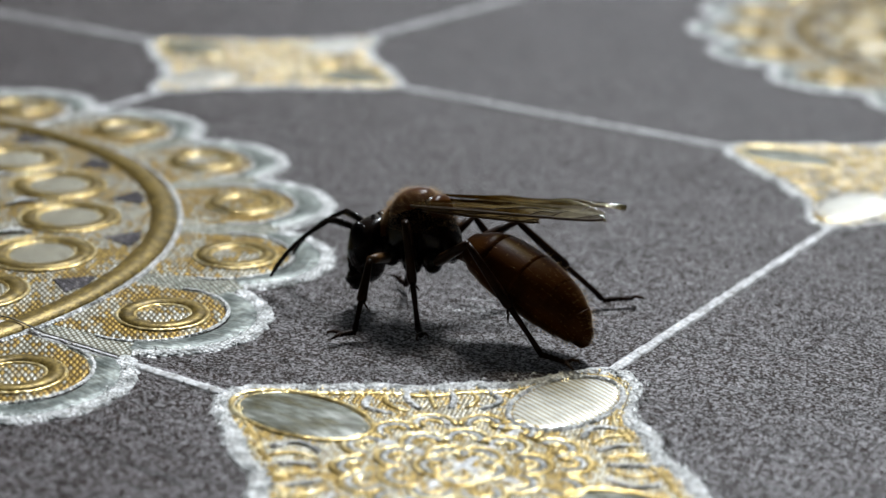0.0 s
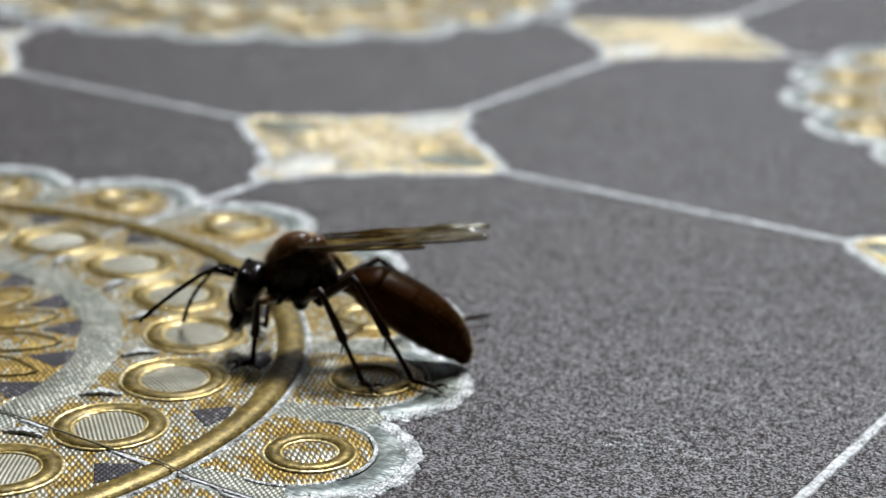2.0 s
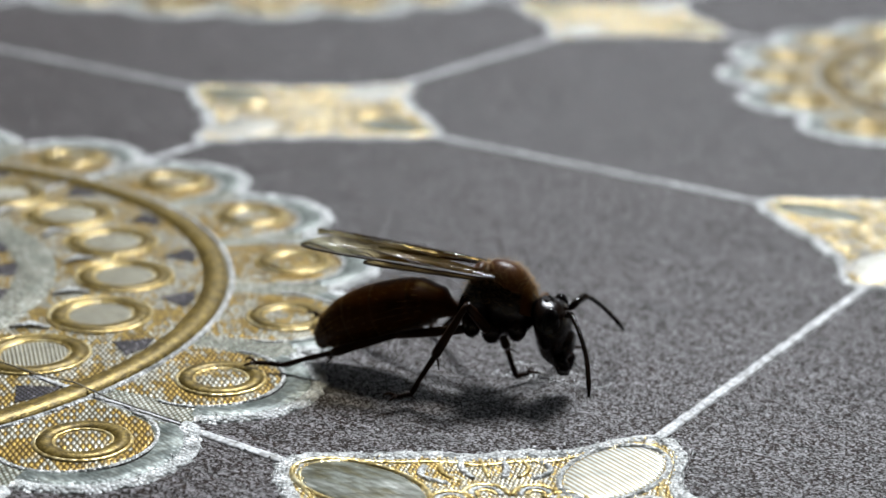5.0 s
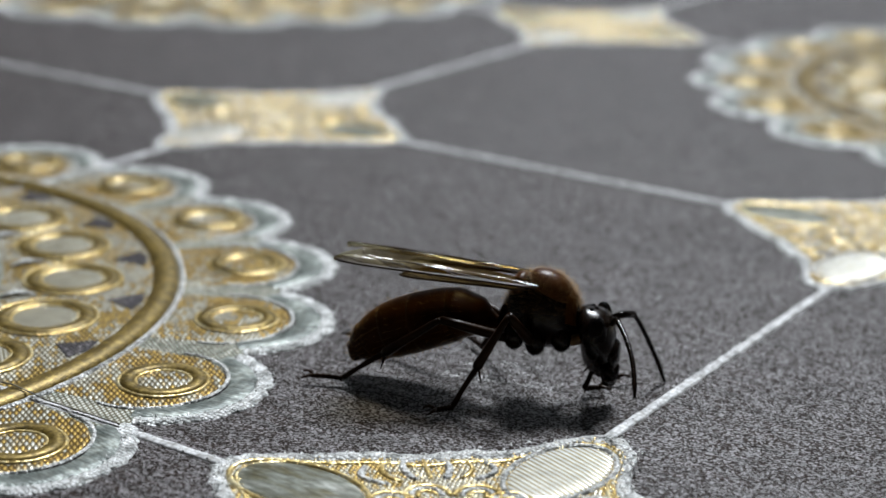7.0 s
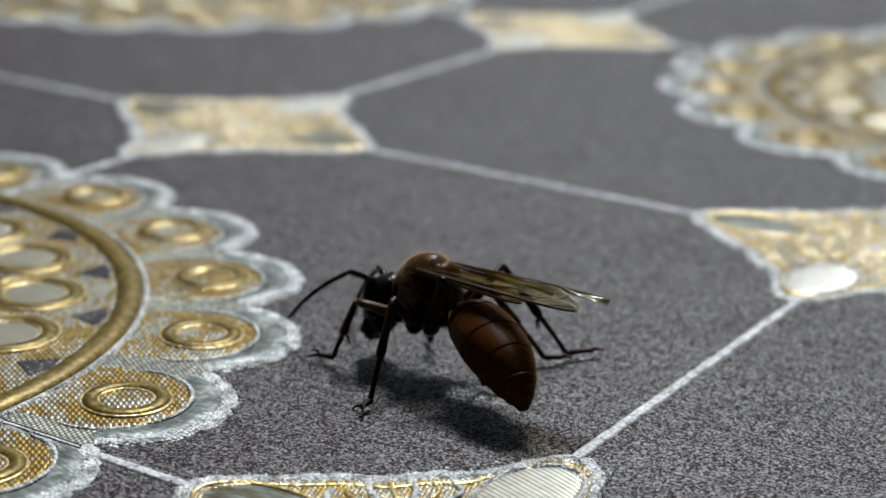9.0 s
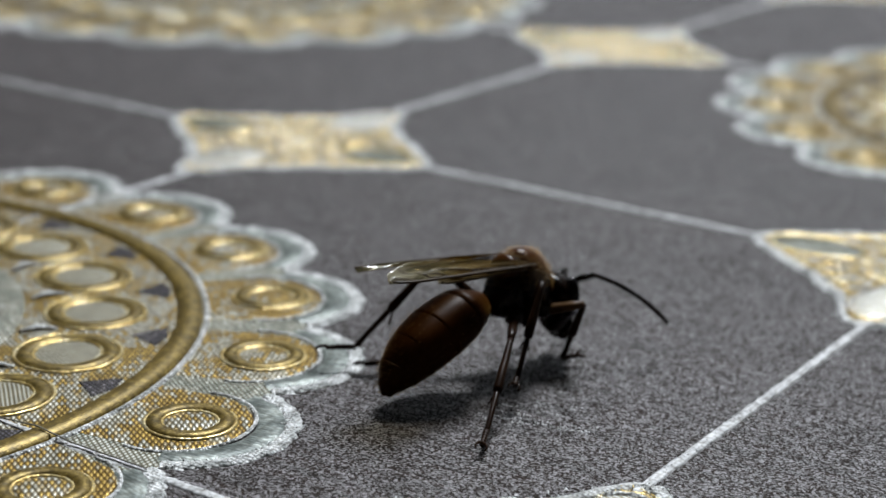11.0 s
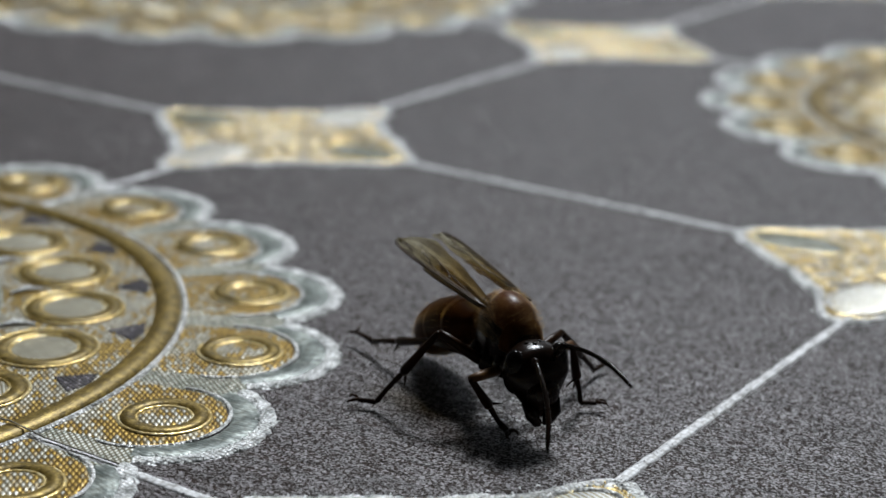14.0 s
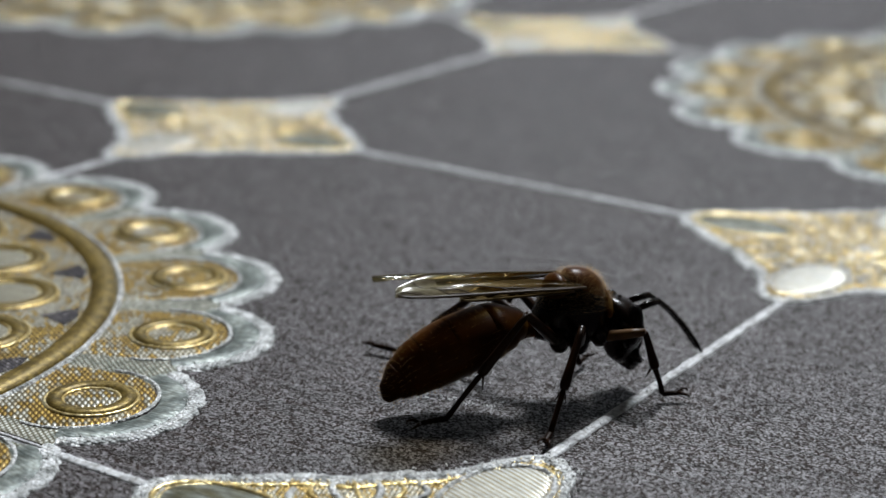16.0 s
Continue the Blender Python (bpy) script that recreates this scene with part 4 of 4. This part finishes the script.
def shin(length):
    """Tibia, swelling to its spurred end, and the slender first tarsal joint beyond it."""
    bm = bmesh.new()
    a = length * 0.58
    tube(bm, [(0, 0, 0), (a * 0.12, 0, 0), (a * 0.6, 0, 0), (a * 0.93, 0, 0), (a, 0, 0)], [0.0026 * U, 0.0032 * U, 0.0042 * U, 0.0050 * U, 0.0036 * U], 9)
    for q in (-1, 1):
        tube(bm, [(a * 0.96, 0, -0.002 * U), (a * 1.08, q * 0.003 * U, -0.007 * U), (a * 1.16, q * 0.005 * U, -0.010 * U)], [0.0014 * U, 0.0010 * U, 0.0003 * U], 5)
    ob = part("tibia", bm, LEG_CHITIN, hornet)
    bm = bmesh.new()
    tube(bm, [(a - 0.001 * U, 0, 0), (a + 0.003 * U, 0, 0), (a + (length - a) * 0.6, 0, 0.0006 * U), (length * 0.97, 0, 0), (length, 0, 0)], [0.0020 * U, 0.0029 * U, 0.0025 * U, 0.0030 * U, 0.0022 * U], 8)
    part("basitarsus", bm, LEG_CHITIN, ob)
    return ob


def tarsus(length):
    bm = bmesh.new()
    pts, rad = [], []
    for k in range(16):
        f = k / 15
        pts.append((length * f * 0.92, 0, 0.02 * length * math.sin(f * 3.1)))
        rad.append((0.0029 - 0.0008 * f) * U * (1.0 if k % 3 else 1.25))
    tube(bm, pts, rad, 7)
    for q in (-1, 1):
        tube(bm, [(length * 0.90, 0, 0.0001), (length * 0.90 + 0.004 * U, q * 0.004 * U, 0.0002), (length * 0.90 + 0.009 * U, q * 0.0055 * U, 0.0001), (length * 0.90 + 0.011 * U, q * 0.004 * U, -0.0001)], [0.0020 * U, 0.0016 * U, 0.0011 * U, 0.0004 * U], 6)
    return part("tarsus", bm, LEG_CHITIN, hornet)


LEGS = []
for which, (hip, fl, tl, al, home) in LEG_SPEC.items():
    for s in (-1, 1):
        bm = bmesh.new()
        hp = Vector((hip[0], s * hip[1], hip[2])) * U
        bmesh.ops.create_uvsphere(bm, u_segments=12, v_segments=8, radius=1)
        bmesh.ops.transform(bm, matrix=Matrix.Translation(hp + Vector((0, 0, 0.004 * U))) @ Matrix.Diagonal((0.010 * U, 0.010 * U, 0.013 * U, 1)), verts=bm.verts)
        part("coxa", bm, BLACK_CHITIN, hornet)
        LEGS.append(dict(which=which, s=s, hip=hp, a=fl * U, b=tl * U, c=al * U, home=Vector((home[0], s * home[1], 0)) * U,
                         femur=segment("femur", fl * U, 0.0038, 0.0052, 0.0036, AMBER if which == "front" else LEG_CHITIN), tibia=shin(tl * U), tarsus=tarsus(al * U)))


# ---- movement ----
def stance(x, y, z, heading, pitch, flex, roll, swing):
    """Where the thorax stands and turns, and how the abdomen bends down and sideways."""
    return (x, y, z, heading, pitch, flex, roll, swing)


BODY = [
    (0, stance(0.0703, -0.0659, 0.0072, 186.8, -0.9, 1.4, 0.9, -8.5)),
    (0.5, stance(0.0652, -0.0646, 0.0072, 181.3, 1.6, 1.7, 1.3, -11.0)),
    (1, stance(0.0586, -0.0608, 0.0073, 164.9, -6.5, 7.8, 3.3, -15.2)),
    (1.5, stance(0.0460, -0.0568, 0.0072, 181.7, -4.5, 5.8, 2.2, -18.5)),
    (2, stance(0.0400, -0.0616, 0.0077, 212.4, -0.8, 6.7, 2.5, -10.0)),
    (2.5, stance(0.0439, -0.0721, 0.0072, 263.8, 0.8, 2.1, 3.7, -6.5)),
    (2.8, stance(0.0528, -0.0759, 0.0073, 299.8, 2.4, 0.0, 4.0, 0.0)),
    (3, stance(0.0541, -0.0747, 0.0073, 312.8, 2.2, 0.0, 1.6, 0.0)),
    (3.5, stance(0.0604, -0.0728, 0.0072, 363.1, -3.2, -0.0, 1.4, 0.0)),
    (4, stance(0.0648, -0.0682, 0.0072, 377.8, -0.9, -0.8, 0.1, -0.0)),
    (4.5, stance(0.0689, -0.0660, 0.0073, 377.9, 0.3, -0.9, 1.0, -0.3)),
    (5.8, stance(0.0722, -0.0648, 0.0072, 380.0, 3.0, -4.0, 0.0, 1.0)),
    (6.8, stance(0.0750, -0.0636, 0.0070, 382.8, 5.3, -6.6, -0.3, 1.9)),
    (7, stance(0.0772, -0.0628, 0.0071, 382.0, 1.6, -3.0, 0.3, -2.6)),
    (7.5, stance(0.0803, -0.0623, 0.0071, 369.5, 1.1, -1.2, 0.5, 2.6)),
    (8, stance(0.0794, -0.0584, 0.0069, 400.1, 0.5, -2.6, 2.3, -10.3)),
    (8.3, stance(0.0797, -0.0592, 0.0071, 428.5, -0.7, -4.4, 2.6, -4.3)),
    (8.5, stance(0.0760, -0.0585, 0.0072, 454.6, 0.3, -0.6, 2.7, -4.7)),
    (8.6, stance(0.0751, -0.0574, 0.0070, 459.3, 0.5, -7.5, 3.0, 3.2)),
    (8.8, stance(0.0738, -0.0587, 0.0072, 483.7, -2.6, -1.4, 0.0, -0.0)),
    (9, stance(0.0694, -0.0586, 0.0067, 532.2, 3.0, -9.4, 3.1, -23.9)),
    (9.5, stance(0.0664, -0.0637, 0.0067, 560.3, 1.1, -2.2, -0.5, -3.3)),
    (9.7, stance(0.0613, -0.0629, 0.0070, 559.8, 2.7, -0.6, 0.8, -2.7)),
    (10.2, stance(0.0640, -0.0600, 0.0072, 517.0, 0.0, 1.0, 0.0, 4.0)),
    (10.8, stance(0.0655, -0.0545, 0.0072, 457.0, 0.0, 0.0, 0.0, 4.0)),
    (11.3, stance(0.0660, -0.0500, 0.0072, 405.0, -2.0, 2.0, 0.0, 3.0)),
    (11.8, stance(0.0658, -0.0481, 0.0074, 384.2, -4.1, 5.0, -0.0, -1.6)),
    (12, stance(0.0671, -0.0490, 0.0071, 362.8, -1.2, 3.2, -2.3, 10.0)),
    (12.5, stance(0.0695, -0.0561, 0.0071, 323.2, 0.2, 0.0, -1.4, 0.0)),
    (13, stance(0.0683, -0.0580, 0.0072, 302.9, 2.3, 0.0, 0.9, 0.0)),
    (13.5, stance(0.0705, -0.0606, 0.0072, 317.0, 1.6, 0.0, 1.1, 0.0)),
    (14, stance(0.0730, -0.0613, 0.0072, 330.3, 1.8, -0.0, 2.1, 0.0)),
    (14.5, stance(0.0758, -0.0632, 0.0072, 325.0, 1.9, -0.0, 4.2, 0.0)),
    (15, stance(0.0788, -0.0644, 0.0072, 322.5, 0.6, 0.0, 2.6, 0.0)),
    (15.5, stance(0.0832, -0.0612, 0.0072, 362.0, -1.5, -2.3, 0.4, -0.6)),
    (16, stance(0.0813, -0.0557, 0.0072, 420.4, 0.3, -1.5, 1.5, -4.9)),
]


def step(t, x, y):
    """A foot set down at (x, y)."""
    return (t, x, y)


def swung(t, droop, spread):
    return (t, droop, spread)


FEET = {
    ("front", 1): (step(3.5, 0.0659, -0.0664), step(7, 0.0824, -0.0563), step(0, 0.0678, -0.0750), step(3, 0.0596, -0.0752), step(4.5, 0.0734, -0.0566), step(7.5, 0.0851, -0.0539), step(9, 0.0600, -0.0626), step(9.5, 0.0621, -0.0661), step(11.8, 0.0703, -0.0372), step(12, 0.0745, -0.0417), step(12.5, 0.0781, -0.0589), step(13, 0.0750, -0.0603), step(13.5, 0.0761, -0.0555), step(14, 0.0789, -0.0556), step(14.5, 0.0817, -0.0560), step(15, 0.0848, -0.0595), step(15.5, 0.0870, -0.0529)),
    ("front", -1): (step(3.5, 0.0660, -0.0710), step(4.5, 0.0730, -0.0629), step(7, 0.0823, -0.0593), step(7.5, 0.0851, -0.0588), step(3, 0.0494, -0.0814), step(4, 0.0728, -0.0678), step(6.8, 0.0826, -0.0608), step(8, 0.0860, -0.0494), step(8.3, 0.0872, -0.0594), step(11.8, 0.0732, -0.0489), step(12, 0.0699, -0.0494), step(12.5, 0.0692, -0.0639), step(13, 0.0644, -0.0625), step(13.5, 0.0688, -0.0673), step(14, 0.0767, -0.0653), step(14.5, 0.0783, -0.0696), step(15, 0.0789, -0.0705), step(15.5, 0.0913, -0.0629), step(16, 0.0896, -0.0503)),
    ("mid", 1): (step(0, 0.0728, -0.0711), step(0.5, 0.0755, -0.0737), step(1, 0.0640, -0.0697), step(1.5, 0.0560, -0.0646), step(2.5, 0.0507, -0.0717), step(3, 0.0614, -0.0663), step(9, 0.0697, -0.0698), step(9.5, 0.0665, -0.0723), step(12.5, 0.0706, -0.0406), step(13, 0.0740, -0.0464), step(13.5, 0.0735, -0.0463), step(14, 0.0748, -0.0476), step(14.5, 0.0790, -0.0489), step(15, 0.0787, -0.0487)),
    ("mid", -1): (step(3, 0.0438, -0.0793), step(3.5, 0.0525, -0.0820), step(4, 0.0630, -0.0785), step(4.5, 0.0678, -0.0748), step(6.8, 0.0750, -0.0719), step(7, 0.0747, -0.0716), step(7.5, 0.0743, -0.0711), step(8, 0.0843, -0.0690), step(8.5, 0.0864, -0.0580), step(8.6, 0.0860, -0.0568), step(11.8, 0.0679, -0.0551), step(12, 0.0679, -0.0553), step(12.5, 0.0622, -0.0630), step(13, 0.0571, -0.0616), step(13.5, 0.0573, -0.0619), step(14, 0.0636, -0.0674), step(14.5, 0.0632, -0.0669), step(15, 0.0659, -0.0683), step(15.5, 0.0756, -0.0707)),
    ("hind", 1): (step(0, 0.0847, -0.0691), step(0.5, 0.0754, -0.0650), step(1, 0.0669, -0.0633), step(1.5, 0.0554, -0.0574), step(2, 0.0542, -0.0630), step(2.5, 0.0552, -0.0640), step(8.3, 0.0599, -0.0559), step(8.5, 0.0629, -0.0646), step(8.6, 0.0626, -0.0647), step(9, 0.0768, -0.0589), step(9.5, 0.0800, -0.0670), step(16, 0.0639, -0.0565)),
    ("hind", -1): (step(0, 0.0815, -0.0531), step(0.5, 0.0812, -0.0548), step(1, 0.0717, -0.0558), step(1.5, 0.0634, -0.0512), step(2, 0.0475, -0.0462), step(3, 0.0345, -0.0637), step(3.5, 0.0406, -0.0739), step(4, 0.0502, -0.0777), step(4.5, 0.0538, -0.0760), step(6.8, 0.0588, -0.0740), step(7, 0.0627, -0.0717), step(7.5, 0.0669, -0.0698), step(8, 0.0676, -0.0699), step(8.3, 0.0755, -0.0715), step(8.5, 0.0798, -0.0690), step(8.6, 0.0827, -0.0666), step(9, 0.0778, -0.0471), step(9.5, 0.0790, -0.0499), step(11.8, 0.0561, -0.0592), step(12, 0.0563, -0.0593), step(12.5, 0.0527, -0.0558), step(13, 0.0494, -0.0493), step(13.5, 0.0512, -0.0538), step(14, 0.0527, -0.0551), step(14.5, 0.0561, -0.0568), step(15, 0.0596, -0.0605), step(15.5, 0.0670, -0.0674), step(16, 0.0770, -0.0685)),
}
ANTENNA_ROWS = {
    1: (swung(0, 9, 2), swung(0.5, 9, 14), swung(1, 24, 4), swung(1.5, -3, 6), swung(2.5, -11, 56), swung(2.8, 35, 40), swung(3, 40, 45), swung(3.5, -28, 60), swung(4, 13, 38), swung(4.5, -1, 66), swung(6.8, 9, 70), swung(7, 23, 52), swung(7.5, -1, 74), swung(8, 17, 20), swung(8.3, 15, 18), swung(8.6, 15, 20), swung(9, 9, 16), swung(9.5, 23, 8), swung(11.8, 9, 34), swung(12, 21, 40), swung(12.5, 88, 6), swung(13, 92, 4), swung(13.5, 60, 20), swung(14, -29, 8), swung(14.5, -7, 18), swung(15, -7, 20), swung(15.5, -17, 60), swung(16, 9, 4)),
    -1: (swung(0, 3, 14), swung(0.5, 3, 50), swung(1, 10, 30), swung(1.5, 5, 30), swung(2.5, 30, 40), swung(3, 55, 40), swung(3.5, 5, 28), swung(4, 7, 48), swung(4.5, -5, 66), swung(6.8, 3, 66), swung(7, -9, 72), swung(7.5, 3, 42), swung(8, 5, 40), swung(8.3, 11, 10), swung(9, 15, 30), swung(9.5, 15, 56), swung(11.8, -17, 44), swung(12, -5, 18), swung(12.5, 88, 6), swung(13, 92, 4), swung(13.5, 80, 8), swung(14, -1, 22), swung(14.5, 90, 4), swung(15, 90, 4), swung(15.5, 5, 8), swung(16, 9, -10)),
}


def body_at(rows, t):
    """Body numbers at t, as stance() names them."""
    ts = [r[0] for r in rows]
    vals = np.array([r[1] for r in rows], float)
    i = int(np.clip(np.searchsorted(ts, t, "right") - 1, 0, len(ts) - 2))
    f = min(1.0, max(0.0, (t - ts[i]) / (ts[i + 1] - ts[i])))
    f = f * f * (3 - 2 * f) * 0.4 + f * 0.6
    return vals[i] * (1 - f) + vals[i + 1] * f


def body_pose(v):
    return pose(v[0], v[1], v[2], 0, 0, v[3]) @ pose(0, 0, 0, 0, -v[4], 0) @ pose(0, 0, 0, v[6])


def aim(p, x_axis, up):
    x = x_axis.normalized()
    y = up.cross(x).normalized()
    z = x.cross(y)
    m = Matrix.Identity(4)
    for i, c in enumerate((x, y, z)):
        m[0][i], m[1][i], m[2][i] = c
    m.translation = p
    return m


def leg_poses(leg, m, foot, out):
    """Poses of femur, tibia and tarsus in body space for a foot on the cloth."""
    inv = m.inverted()
    ankle = foot + Vector((0, 0, 0.0007))
    k = inv @ ankle
    hip, a, b = leg["hip"], leg["a"], leg["b"]
    d = k - hip
    dist = min(max(d.length, abs(a - b) * 1.05), (a + b) * 0.995)
    dn = d.normalized()
    k = hip + dn * dist
    ca = (a * a + dist * dist - b * b) / (2 * a * dist)
    up = (inv.to_3x3() @ Vector((0, 0, 1)) + Vector((0, leg["s"] * 0.35, 0))).normalized()
    side = (up - dn * up.dot(dn)).normalized()
    knee = hip + dn * a * ca + side * a * math.sqrt(max(0, 1 - ca * ca))
    toe = inv.to_3x3() @ out
    return aim(hip, knee - hip, side), aim(knee, k - knee, side), aim(k, toe, up)


def home_spot(leg, t):
    """Where a foot rests beside the body at t."""
    v = body_at(BODY, t)
    return pose(v[0], v[1], 0, 0, 0, v[3]) @ leg["home"]


def foot_at(leg, keys, t):
    """The foot at t: it stands on one spot, then swings over to the next."""
    i = max(k for k in range(len(keys)) if keys[k][0] <= t + 1e-6)
    if i == len(keys) - 1:
        return keys[i][1].copy()
    (t0, a), (t1, b) = keys[i], keys[i + 1]
    late = 0.06 if (leg["s"] > 0) == (leg["which"] == "mid") else -0.06
    half = min(0.12, (t1 - t0) * 0.4)
    mid = (t0 + t1) / 2 + late * min(1.0, (t1 - t0) / 0.5)
    f = min(1.0, max(0.0, (t - mid + half) / (2 * half)))
    spot = a.lerp(b, f * f * (3 - 2 * f))
    spot.z = min(0.0014, (b - a).length * 0.4) * math.sin(math.pi * f)
    return spot


def motions():
    n = 160
    times = [k * 16.0 / n for k in range(n + 1)]
    states = [body_at(BODY, t) for t in times]
    poses = [body_pose(v) for v in states]
    walk(hornet, list(zip(times, poses)))
    walk(abdomen, [(t, Matrix.Translation(WAIST) @ pose(0, 0, 0, 0, 0, v[7]) @ pose(0, 0, 0, 0, -v[5], 0)) for t, v in zip(times, states)])
    for leg in LEGS:
        seen = {t: Vector((x, y, 0)) for t, x, y in FEET[leg["which"], leg["s"]]}
        keys = [(r[0], seen[r[0]] if r[0] in seen else home_spot(leg, r[0])) for r in BODY]
        rows = ([], [], [])
        for t, m in zip(times, poses):
            here = foot_at(leg, keys, t)
            out = here - (m @ leg["hip"])
            out.z = 0
            if leg["which"] == "front":
                out = out.normalized() + (m.to_3x3() @ Vector((1, 0, 0))) * 0.6
                out.z = 0
            ankle = here - out.normalized() * leg["c"] * 0.92
            for r, p in zip(rows, leg_poses(leg, m, ankle, out)):
                r.append((t, p))
        for name, r in zip(("femur", "tibia", "tarsus"), rows):
            walk(leg[name], r)
    for s, a in ANT.items():
        ts, droop, spread = zip(*ANTENNA_ROWS[s])
        rows = []
        for t in times[::2]:
            rows.append((t, pose(0.082 * U, s * 0.010 * U, -0.004 * U, 0, np.interp(t, ts, droop), s * np.interp(t, ts, spread))))
        walk(a, rows)


motions()
